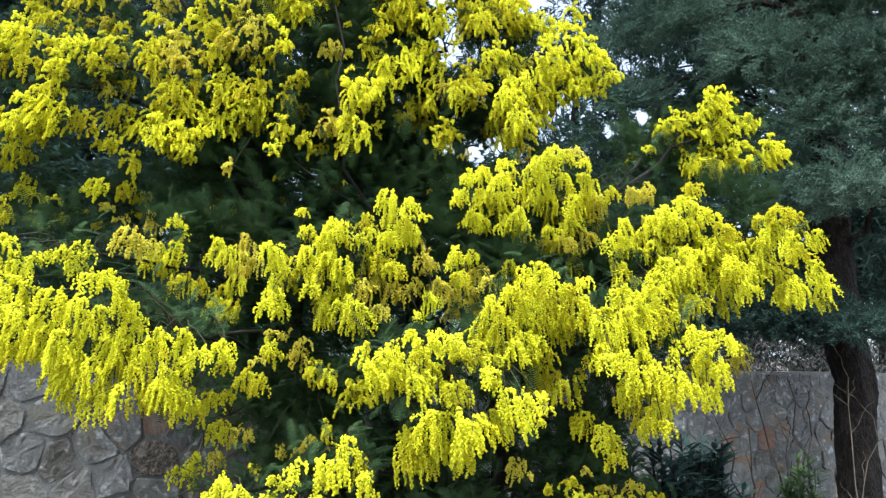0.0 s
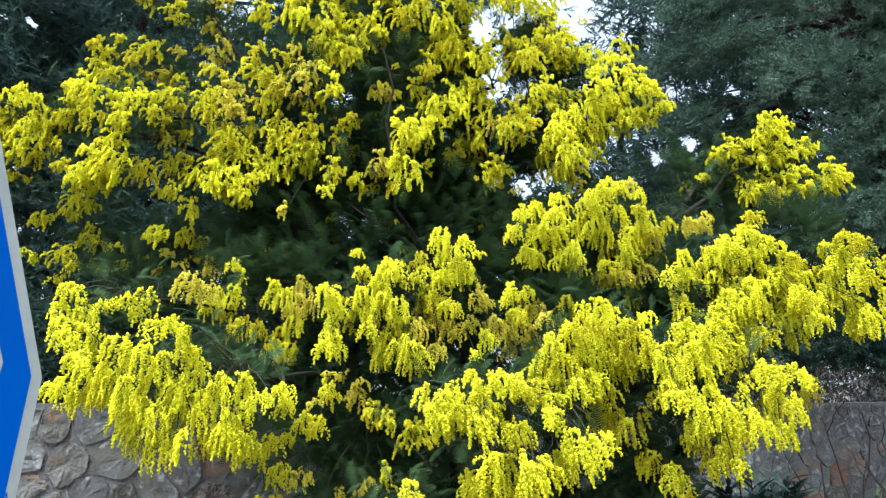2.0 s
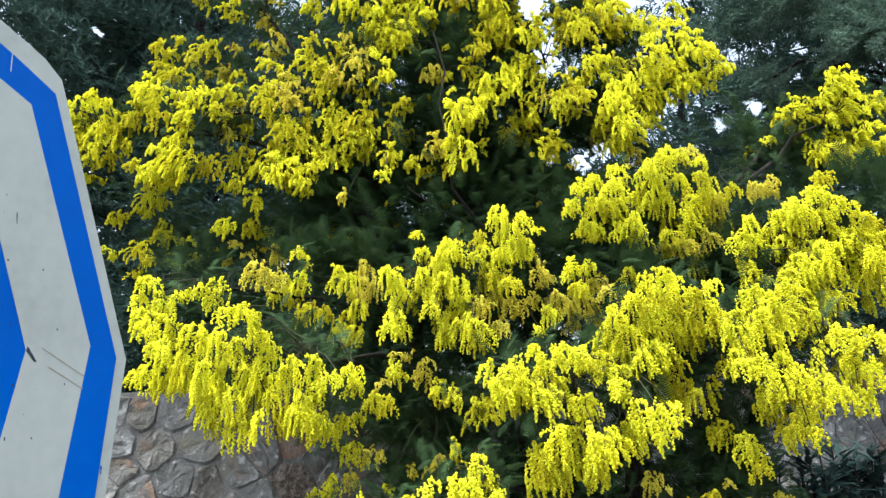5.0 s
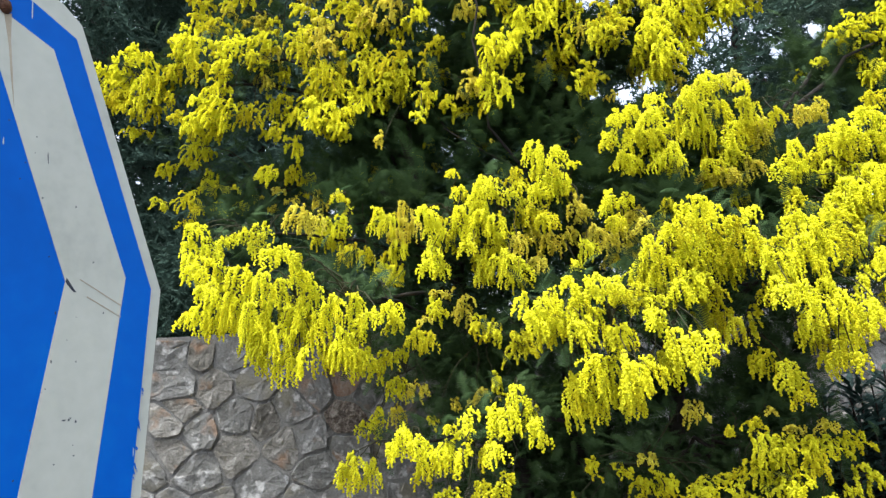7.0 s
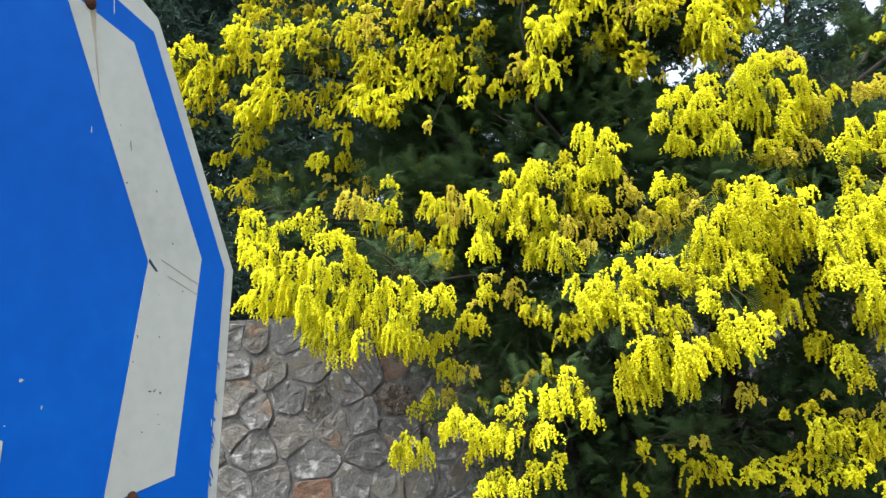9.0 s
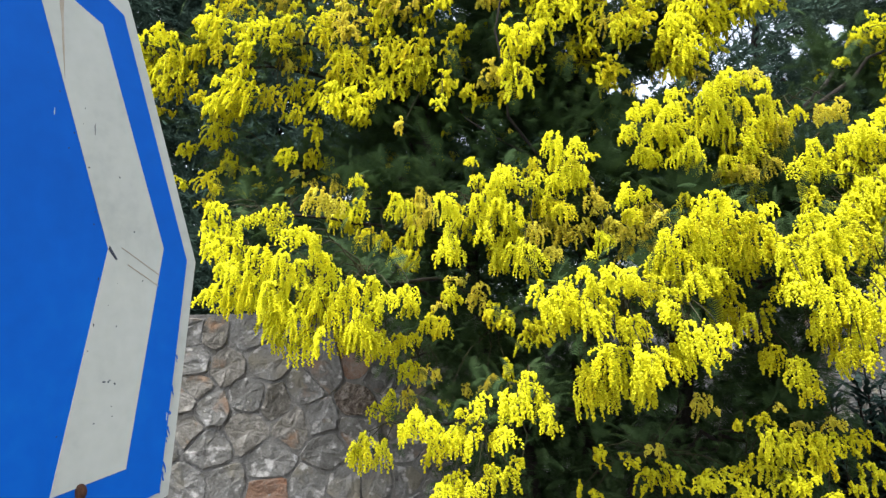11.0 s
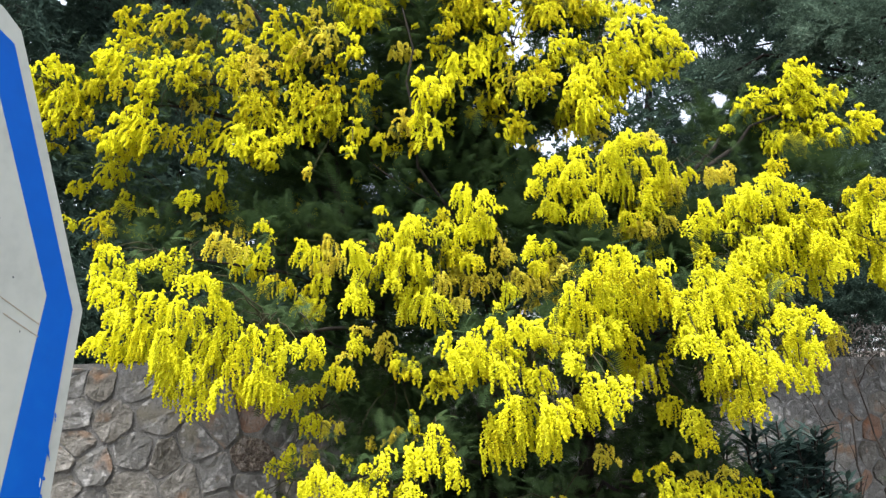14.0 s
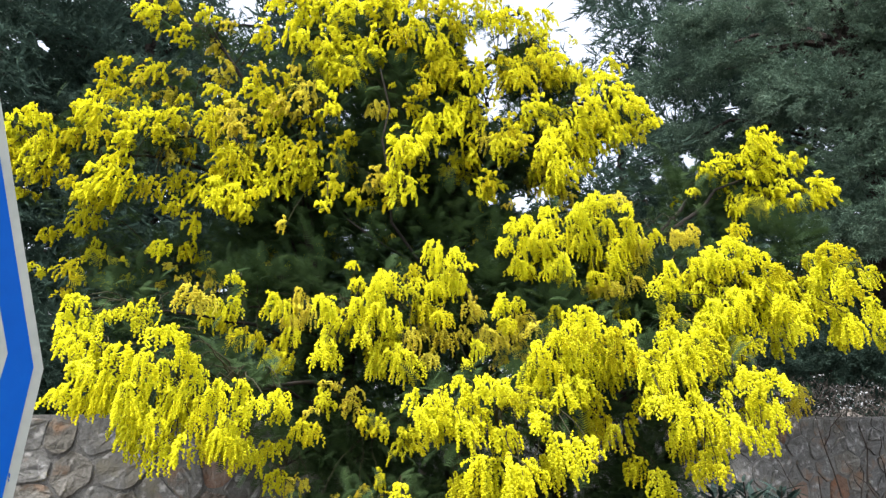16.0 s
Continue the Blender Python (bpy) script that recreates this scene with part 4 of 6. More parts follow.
BOUGHS["front_centre_b"] = ("hanging", [
    (-0.08, 1.9, 1.58, 0.09, 0.06, 0), (-0, 2, 1.37, 0.1, 0.16, 0), (-0.06, 1.98, 1.55, 0.1, 0.1, 0),
    (0.03, 2.05, 1.3, 0.08, 0.11, 0), (-0.02, 1.99, 1.5, 0.1, 0.14, 0), (0.05, 1.84, 1.39, 0.09, 0.16, 0),
    (0.03, 1.93, 1.46, 0.08, 0.1, 0), (-0.01, 1.84, 1.58, 0.09, 0.06, 0), (0.07, 1.87, 1.36, 0.09, 0.13, 0),
    (0.06, 2, 1.43, 0.06, 0.07, 0), (0.02, 1.96, 1.56, 0.08, 0.07, 0), (0.07, 1.92, 1.48, 0.02, 0.02, 0),
])
BOUGHS["front_centre_c"] = ("hanging", [
    (0.11, 1.95, 1.37, 0.08, 0.12, 0), (0.04, 1.88, 1.57, 0.09, 0.07, 0), (0.11, 1.98, 1.48, 0.07, 0.07, 0),
    (0.09, 2.01, 1.56, 0.08, 0.08, 1), (0.16, 2.06, 1.36, 0.08, 0.13, 0), (0.15, 1.99, 1.47, 0.05, 0.06, 0),
    (0.13, 2, 1.54, 0.06, 0.07, 1), (0.17, 1.96, 1.43, 0.09, 0.12, 0), (0.22, 1.93, 1.35, 0.06, 0.07, 0),
    (0.21, 1.88, 1.43, 0.09, 0.12, 0), (0.27, 1.97, 1.34, 0.03, 0.03, 0), (0.26, 1.97, 1.42, 0.06, 0.09, 0),
])
BOUGHS["crown_gold_a"] = ("fanned", [
    (-0.72, 2.76, 3.04, 0.1, 0.07, 1), (-0.7, 2.79, 3.09, 0.13, 0.1, 0), (-0.63, 2.75, 3.08, 0.15, 0.16, 0),
    (-0.57, 2.63, 2.96, 0.14, 0.11, 0), (-0.54, 2.73, 3.06, 0.11, 0.16, 0), (-0.45, 2.66, 3.03, 0.08, 0.05, 0),
    (-0.22, 2.63, 2.64, 0.11, 0.11, 0), (-0.17, 2.8, 2.54, 0.1, 0.08, 1), (-0.2, 2.7, 2.77, 0.14, 0.16, 0),
    (-0.14, 2.81, 2.6, 0.12, 0.1, 1), (-0.15, 2.67, 2.68, 0.12, 0.09, 0), (-0.07, 2.85, 2.52, 0.12, 0.08, 1),
    (-0.09, 2.75, 2.62, 0.14, 0.13, 1), (-0.06, 2.71, 2.54, 0.07, 0.08, 1),
])
BOUGHS["crown_gold_b"] = ("fanned", [
    (-0.01, 2.72, 2.42, 0.09, 0.09, 1), (-0.13, 2.73, 2.8, 0.14, 0.16, 0), (-0.19, 2.71, 3.01, 0.12, 0.12, 1),
    (0.02, 2.71, 2.46, 0.14, 0.11, 1), (-0.12, 2.71, 3.01, 0.14, 0.16, 1), (-0.01, 2.72, 2.71, 0.09, 0.13, 1),
    (-0.06, 2.76, 2.87, 0.14, 0.18, 0), (-0.05, 2.62, 2.92, 0.14, 0.11, 0), (0.11, 2.87, 3.04, 0.15, 0.15, 1),
    (0.16, 2.65, 2.91, 0.14, 0.13, 1), (0.25, 2.78, 3.03, 0.12, 0.12, 1), (0.29, 2.81, 2.97, 0.15, 0.12, 1),
    (0.33, 2.78, 2.97, 0.12, 0.1, 1),
])
BOUGHS["upper_right_a"] = ("fanned", [
    (0.01, 2.71, 2.64, 0.09, 0.09, 2), (0.05, 2.63, 2.6, 0.11, 0.11, 1), (0.12, 2.61, 2.61, 0.11, 0.12, 1),
    (0.1, 2.71, 2.71, 0.14, 0.15, 1), (0.21, 2.88, 2.56, 0.1, 0.12, 2), (0.22, 2.7, 2.54, 0.11, 0.11, 1),
    (0.17, 2.63, 2.74, 0.09, 0.09, 0), (0.26, 2.78, 2.5, 0.12, 0.14, 2), (0.31, 2.71, 2.36, 0.11, 0.06, 2),
    (0.25, 2.57, 2.55, 0.13, 0.1, 0), (0.29, 2.64, 2.44, 0.13, 0.11, 1),
])
BOUGHS["upper_right_b"] = ("fanned", [
    (0.28, 2.56, 2.48, 0.13, 0.13, 0), (0.21, 2.69, 2.71, 0.12, 0.08, 0), (0.23, 2.67, 2.77, 0.12, 0.11, 0),
    (0.3, 2.62, 2.65, 0.13, 0.18, 0), (0.29, 2.69, 2.73, 0.14, 0.09, 1), (0.38, 2.66, 2.49, 0.09, 0.09, 1),
    (0.36, 2.64, 2.61, 0.13, 0.15, 0), (0.35, 2.56, 2.67, 0.13, 0.13, 0), (0.43, 2.68, 2.59, 0.14, 0.1, 0),
    (0.4, 2.65, 2.79, 0.06, 0.06, 0), (0.42, 2.55, 2.74, 0.13, 0.13, 0),
])
BOUGHS["upper_right_c"] = ("fanned", [
    (0.46, 2.65, 2.72, 0.11, 0.15, 0), (0.4, 2.68, 2.9, 0.12, 0.08, 1), (0.54, 2.63, 2.63, 0.11, 0.1, 0),
    (0.46, 2.65, 2.86, 0.11, 0.09, 0), (0.51, 2.66, 2.79, 0.16, 0.16, 0), (0.54, 2.71, 2.73, 0.14, 0.16, 0),
    (0.56, 2.55, 2.73, 0.11, 0.13, 0), (0.53, 2.68, 2.86, 0.11, 0.14, 0), (0.63, 2.58, 2.66, 0.09, 0.12, 0),
    (0.62, 2.7, 2.73, 0.11, 0.14, 0), (0.54, 2.76, 2.97, 0.12, 0.07, 1),
])
BOUGHS["far_tip_a"] = ("fanned", [
    (0.91, 3.07, 2.47, 0.09, 0.06, 1), (1, 3.1, 2.58, 0.09, 0.06, 0), (1.03, 3.05, 2.62, 0.1, 0.12, 0),
    (1.07, 3.15, 2.54, 0.1, 0.09, 0), (1.11, 3.13, 2.46, 0.13, 0.09, 0), (1.14, 3.07, 2.43, 0.12, 0.11, 0),
    (1.1, 3.13, 2.61, 0.1, 0.12, 0), (1.2, 3.06, 2.41, 0.15, 0.11, 0), (1.18, 3.09, 2.66, 0.13, 0.09, 0),
    (1.23, 3.17, 2.52, 0.18, 0.15, 0), (1.21, 3.03, 2.58, 0.15, 0.11, 0), (1.21, 3.15, 2.63, 0.13, 0.12, 0),
    (1.27, 3.09, 2.47, 0.15, 0.14, 0),
])
BOUGHS["far_tip_b"] = ("fanned", [
    (1.2, 2.99, 2.71, 0.15, 0.12, 0), (1.22, 3.1, 2.78, 0.08, 0.12, 0), (1.26, 3.1, 2.67, 0.15, 0.12, 0),
    (1.33, 3.09, 2.5, 0.15, 0.08, 0), (1.36, 3.06, 2.42, 0.1, 0.07, 0), (1.33, 3.09, 2.6, 0.13, 0.08, 0),
    (1.32, 3.13, 2.75, 0.1, 0.1, 0), (1.39, 3.12, 2.65, 0.11, 0.12, 0), (1.46, 3.13, 2.46, 0.13, 0.1, 0),
    (1.42, 3.08, 2.62, 0.08, 0.07, 0), (1.46, 3.08, 2.52, 0.12, 0.14, 0), (1.52, 3.11, 2.5, 0.11, 0.12, 0),
])
BOUGHS["crown_top_a"] = ("fanned", [
    (-1.52, 2.72, 3.35, 0.13, 0.08, 0), (-1.53, 2.81, 3.43, 0.13, 0.12, 0), (-1.39, 2.75, 3.23, 0.1, 0.05, 1),
    (-1.46, 2.81, 3.46, 0.11, 0.12, 1), (-1.35, 2.77, 3.27, 0.1, 0.06, 1), (-1.21, 2.78, 2.96, 0.1, 0.07, 1),
    (-1.27, 2.91, 3.25, 0.13, 0.08, 2), (-1.21, 2.84, 3.11, 0.13, 0.1, 2), (-1.26, 2.75, 3.33, 0.15, 0.08, 1),
    (-1.16, 2.77, 3.27, 0.08, 0.04, 2), (-0.93, 2.73, 3.14, 0.07, 0.08, 0), (-0.95, 2.69, 3.2, 0.12, 0.09, 0),
])
BOUGHS["crown_top_b"] = ("fanned", [
    (-0.85, 2.71, 3.25, 0.1, 0.19, 0), (-0.88, 2.71, 3.35, 0.2, 0.1, 0), (-0.77, 2.65, 3.14, 0.1, 0.09, 0),
    (-0.74, 2.8, 3.07, 0.08, 0.08, 1), (-0.8, 2.77, 3.35, 0.2, 0.13, 0), (-0.67, 2.79, 3.08, 0.15, 0.17, 0),
    (-0.66, 2.65, 3.07, 0.1, 0.07, 0), (-0.79, 2.74, 3.45, 0.23, 0.13, 0), (-0.68, 2.74, 3.19, 0.15, 0.14, 0),
    (-0.61, 2.79, 3.02, 0.15, 0.12, 0), (-0.64, 2.78, 3.15, 0.15, 0.12, 0), (-0.71, 2.83, 3.39, 0.21, 0.13, 0),
])
BOUGHS["crown_top_c"] = ("fanned", [
    (-0.57, 2.87, 3.2, 0.1, 0.13, 0), (-0.57, 2.66, 3.28, 0.2, 0.12, 0), (-0.5, 2.72, 3.16, 0.14, 0.15, 0),
    (-0.48, 2.77, 3.11, 0.1, 0.1, 0), (-0.59, 2.75, 3.44, 0.2, 0.13, 0), (-0.47, 2.7, 3.28, 0.15, 0.07, 0),
    (-0.29, 2.81, 2.96, 0.1, 0.11, 1), (-0.43, 2.73, 3.39, 0.2, 0.13, 0), (-0.35, 2.73, 3.18, 0.15, 0.14, 1),
    (-0.39, 2.79, 3.34, 0.15, 0.15, 0), (-0.24, 2.83, 3.11, 0.15, 0.14, 1), (-0.19, 2.76, 3, 0.15, 0.13, 1),
])
BOUGHS["crown_top_d"] = ("fanned", [
    (-0.28, 2.79, 3.27, 0.15, 0.19, 0), (-0.27, 2.62, 3.27, 0.19, 0.12, 0), (-0.2, 2.67, 3.14, 0.14, 0.16, 0),
    (-0.12, 2.85, 2.96, 0.12, 0.07, 1), (-0.14, 2.85, 3.08, 0.15, 0.15, 1), (-0.16, 2.83, 3.15, 0.15, 0.18, 1),
    (-0.07, 2.79, 3.01, 0.12, 0.1, 1), (-0.13, 2.69, 3.2, 0.1, 0.11, 1), (-0.13, 2.68, 3.3, 0.19, 0.1, 0),
    (-0.09, 2.81, 3.22, 0.13, 0.12, 1), (0.01, 2.76, 3.23, 0.15, 0.1, 0),
])
BOUGHS["crown_top_e"] = ("fanned", [
    (0.14, 2.8, 2.97, 0.15, 0.11, 1), (0.11, 2.83, 3.08, 0.12, 0.16, 1), (0.02, 2.83, 3.38, 0.15, 0.1, 1),
    (0.09, 2.77, 3.26, 0.15, 0.12, 0), (0.17, 2.79, 3.05, 0.12, 0.13, 1), (0.17, 2.79, 3.24, 0.15, 0.11, 0),
    (0.28, 2.63, 2.98, 0.11, 0.13, 0), (0.3, 2.88, 3.01, 0.12, 0.11, 1), (0.26, 2.83, 3.15, 0.12, 0.14, 0),
    (0.37, 2.75, 2.95, 0.09, 0.09, 1), (0.28, 2.94, 3.33, 0.13, 0.11, 0),
])
TRUNK_FOOT = np.array([-0.15, 3.05, 0.0])
SPRAY_W, SPRAY_R = (0.045, 0.065, 0.09, 0.12, 0.16), (0.55, 0.8, 1.1, 1.5, 2.1)


def mimosa():
    rng = np.random.RandomState(11)
    tree = thing("mimosa_tree", TRUNK_FOOT, "mimosa tree in full bloom with drooping yellow blossom sprays", "tree")
    # three stems from one foot
    stems = []
    for i, top in enumerate(((-0.85, 2.95, 2.4), (-0.1, 2.95, 3.2), (0.55, 2.85, 2.0))):
        p = curve_between(TRUNK_FOOT + np.array([0.05 * (i - 1), 0, -0.05]), top, 0.12, 12, 0.025, rng)
        stems.append(p)
        part("trunk", mesh_of("trunk", *tube(p, [0.055 - 0.008 * abs(i - 1), 0.014], 9), True), M_BARK, tree)
    meshes = {}
    sparse, open_set = ("interior", "left_shade", "inner_mid", "under_right", "bottom"), ("middle_left", "centre", "left_shoulder", "left_under")
    for name, (habit, sprays) in BOUGHS.items():
        fanned = habit == "fanned"
        tops = np.array([q[:3] for q in sprays])
        mid = tops.mean(0)
        # limb from the stem point that suits best to behind the bough
        every = np.concatenate(stems)
        below = every[every[:, 2] < max(mid[2] - 0.1, 0.7)]
        from_p = below[np.argmin(np.linalg.norm(below - mid, axis=1))]
        to_p = mid + np.array([0, 0.10, -0.02])
        limb = curve_between(from_p, to_p, 0.08, 9, 0.015, rng)
        bough = part("limb", mesh_of("limb", *tube(limb, [0.005 + 0.0006 * len(sprays), 0.004], 6), True), M_BARK, tree)
        twigs, leaf_at, leaf_out = [], [], []
        # smaller sprays that hang behind the outer ones, never lemon: their shade is in the tone
        behind = []
        for x, y, z, w, h, tone in sprays:
            if w > 0.07 and not name.startswith(sparse) and rng.uniform() < (0.25 if name.startswith(open_set) else 0.85):
                behind.append((x + rng.uniform(-0.4, 0.4) * w, y + rng.uniform(0.05, 0.13), z - h * (rng.uniform(0.05, 0.35) if fanned else rng.uniform(0.15, 0.6)), w * rng.uniform(0.7, 0.95), h * rng.uniform(0.6, 0.85), max(1, tone)))
        for x, y, z, w, h, tone in sprays + behind:
            top = np.array([x, y, z])
            w, h = (w * 1.22, h * 1.12) if fanned else (w * 1.08, h * 1.03)
            start = limb[np.argmin(np.linalg.norm(limb - top - np.array([0, 0.1, 0]), axis=1))]
            line = curve_between(start, top + np.array([0, 0.015, -0.012 if not fanned else -0.4 * h]), 0.05, 6, 0.008, rng)
            twigs.append(tube(line, [0.0028, 0.0014], 4))
            n = 10 if fanned else 7
            at = line[rng.randint(1, 6, n)] + rng.normal(0, 0.04, (n, 3)) + np.array([0, 0.07 if fanned else 0.11, -0.01])
            leaf_at.append(at)
            leaf_out.append(np.stack([rng.normal(0, 0.8, n), rng.normal(0.1 if fanned else 0.35, 0.5, n), rng.normal(0.15, 0.5, n)], 1))
            wi = min(range(len(SPRAY_W)), key=lambda k: abs(math.log(w / SPRAY_W[k])))
            ri = min(range(len(SPRAY_R)), key=lambda k: abs(math.log(h / w / SPRAY_R[k])))
            key = (wi, ri, rng.randint(3), fanned)
            bw = SPRAY_W[wi]
            if key not in meshes:
                seeded = np.random.RandomState(100 + 10 * wi + ri + 50 * key[2])
                (v, f), st = (fanned_spray if fanned else hanging_spray)(seeded, bw, bw * SPRAY_R[ri])
                meshes[key] = (mesh_of("flower_spray", v, f, True), mesh_of("flower_stalk", *st))
            m = Matrix.Translation(top) @ Matrix.Rotation(rng.normal(-0.10 * (x + 0.15), 0.10), 4, "Y") @ Matrix.Rotation(rng.normal(0, 0.35), 4, "Z") @ Matrix.Diagonal((w / bw, (w / bw + 1) / 2, h / (bw * SPRAY_R[ri]), 1))
            part("flower_spray", meshes[key][0], BLOOM[int(tone)], bough, "", m)
            twigs.append((np.array([m.to_3x3() @ Vector(q) for q in stalk_points(meshes[key][1])]) + top, stalk_triangles(meshes[key][1])))
        part("twig_work", join(twigs), M_TWIG, bough, stuff=True)
        n = 90 if name.startswith("far_tip") else 20
        at = limb[rng.randint(1, 9, n)] + rng.normal(0, 0.055, (n, 3))
        leaf_at.append(at)
        leaf_out.append(rng.normal(0, 0.7, (n, 3)) + np.array([0, 0.0, 0.1]))
        la, lo = np.concatenate(leaf_at), np.concatenate(leaf_out)
        part("foliage", fronds(rng, la, lo, (0.055, 0.095)), M_FROND, bough, "feathery dark green leaves", stuff=True)
    # leafy shoots without blossom that show between the sprays
    for x, y, z, r, n in (
        (0.90, 3.20, 2.53, 0.10, 50), (0.96, 3.20, 2.40, 0.15, 90), (1.10, 3.20, 2.38, 0.13, 70), (1.10, 2.70, 2.15, 0.11, 60), (1.18, 2.65, 2.09, 0.10, 50),
            (-1.05, 2.62, 2.01, 0.10, 50), (-0.89, 2.62, 1.98, 0.12, 60), (-0.71, 2.62, 1.99, 0.12, 70), (0.22, 2.45, 1.83, 0.12, 60),
            (0.47, 2.62, 1.94, 0.14, 70), (0.52, 2.60, 1.84, 0.12, 60), (-0.57, 2.62, 1.31, 0.14, 80), (-0.36, 2.62, 1.31, 0.12, 60), (-1.46, 2.60, 1.97, 0.16, 80),
            (-0.74, 2.60, 1.40, 0.10, 40), (0.00, 2.65, 1.96, 0.14, 60),
            (-0.57, 2.58, 1.10, 0.14, 60), (0.60, 2.50, 1.82, 0.10, 50),
            (-1.68, 2.90, 2.10, 0.18, 70), (-1.41, 2.90, 2.16, 0.18, 70), (-1.20, 2.90, 1.86, 0.18, 70), (-1.54, 2.90, 1.85, 0.18, 70), (-1.80, 2.95, 2.42, 0.14, 50), (0.62, 2.78, 1.40, 0.13, 110), (0.66, 2.78, 1.27, 0.13, 110)):
        p = rng.normal(size=(n, 3))
        p /= np.linalg.norm(p, axis=1)[:, None]
        p *= rng.uniform(0.1, 1.0, n)[:, None]
        at = p * r * np.array([1.0, 0.7, 0.8]) + np.array([x, y, z])
        part("leafy_shoot", fronds(rng, at, p + np.array([0, -0.35, 0.45]), (0.07, 0.12)), M_FROND, tree, "feathery dark green leaves", stuff=True)
    # inner foliage that fills the crown behind the blossom
    for centre, radii, n in (((-0.36, 3.05, 1.95), (1.05, 0.5, 0.9), 2200), ((-0.45, 3.0, 2.85), (0.62, 0.35, 0.45), 600), ((0.42, 2.85, 1.72), (0.55, 0.32, 0.40), 600), ((0.05, 2.95, 2.1), (0.5, 0.3, 0.35), 500), ((-0.15, 3.0, 2.75), (0.6, 0.2, 0.5), 2000), ((-0.55, 3.1, 2.25), (0.75, 0.2, 0.35), 1600), ((-0.62, 3.05, 1.58), (0.38, 0.22, 0.30), 1000), ((-0.65, 3.15, 2.28), (0.30, 0.15, 0.22), 500)):
        p = rng.normal(size=(n, 3))
        p /= np.linalg.norm(p, axis=1)[:, None]
        p *= rng.uniform(0.35, 1.0, n)[:, None] ** 0.5
        inner = p * np.array(radii) + np.array(centre)
        keep = (inner[:, 2] > 0.75) & clear_of_gaps(inner, 0.012)
        part("inner_foliage", fronds(rng, inner[keep], p[keep] + np.array([0, -0.5, 0.1]), (0.08, 0.13)), M_FROND, tree, "feathery dark green leaves", stuff=True)
    low = rng.uniform(0, 1, (3000, 3)) * np.array([1.38, 0.45, 1.0]) + np.array([-0.75, 2.58, 0.30])
    part("inner_foliage", fronds(rng, low, rng.normal(size=(3000, 3)) + np.array([0, -0.6, 0.2]), (0.055, 0.10)), M_FROND, tree, "feathery dark green leaves", stuff=True)
    side = rng.uniform(0, 1, (600, 3)) * np.array([0.16, 0.3, 0.5]) + np.array([0.44, 2.5, 0.82])
    part("inner_foliage", fronds(rng, side, rng.normal(size=(600, 3)) + np.array([0, -0.6, 0.2]), (0.07, 0.12)), M_FROND, tree, "feathery dark green leaves", stuff=True)
    # extra leaves added before the wall, in place of the bush's shade on it
    back = rng.uniform(0, 1, (2500, 3)) * np.array([1.35, 0.6, 1.0]) + np.array([-0.6, 2.95, 0.22])
    part("inner_foliage", fronds(rng, back, rng.normal(size=(2500, 3)) + np.array([0, -0.6, 0.2]), (0.11, 0.18)), M_FROND, tree, "feathery dark green leaves", stuff=True)
    # small shaded sprays deep in the crown
    keys = sorted(k for k in meshes if k[0] < 2 and k[3])
    for i in range(60):
        p = np.array([rng.uniform(-1.2, 0.55), rng.uniform(2.8, 3.1), rng.uniform(2.1, 3.05)]) if i % 2 else np.array([rng.uniform(-0.5, 0.5), rng.uniform(2.6, 2.9), rng.uniform(2.05, 3.05)])
        key = keys[rng.randint(len(keys))]
        m = Matrix.Translation(p) @ Matrix.Rotation(rng.uniform(0, 6.28), 4, "Z") @ Matrix.Scale(rng.uniform(0.5, 0.95), 4)
        part("flower_spray", meshes[key][0], BLOOM[1 + int(rng.uniform() < 0.4)], tree, "", m)
    # bare branches that show between the sprays
    for line, r in ((((-0.15, 2.9, 1.9), (-0.394, 2.7, 2.25), (-0.39, 2.62, 2.42), (-0.42, 2.62, 2.58), (-0.39, 2.62, 2.72), (-0.43, 2.62, 2.9)), 0.007),
                    (((-0.6, 2.95, 2.3), (-0.96, 2.85, 2.9), (-1.10, 2.85, 3.0), (-1.20, 2.85, 3.15), (-1.31, 2.85, 3.34)), 0.006),
                    (((-0.75, 3.0, 1.9), (-0.84, 2.95, 2.12), (-0.9, 2.95, 2.3), (-0.93, 2.95, 2.5), (-0.99, 2.95, 2.62)), 0.008)):
        part("branch", tube(line, [r, r * 0.5], 6), M_BARK, tree)
    # thin inner branches
    for i in range(26):
        st = stems[i % 3]
        a = st[rng.randint(3, 11)]
        b = a + rng.normal(0, 1, 3) * np.array([0.22, 0.12, 0.15]) + np.array([0, -0.1, 0.3])
        part("branch", tube(curve_between(a, b, 0.05, 7, 0.02, rng), [0.010, 0.003], 5), M_BARK, tree)


def stalk_points(me):
    return [q.co[:] for q in me.vertices]


def stalk_triangles(me):
    return np.array([q.vertices[:] for q in me.polygons])


mimosa()


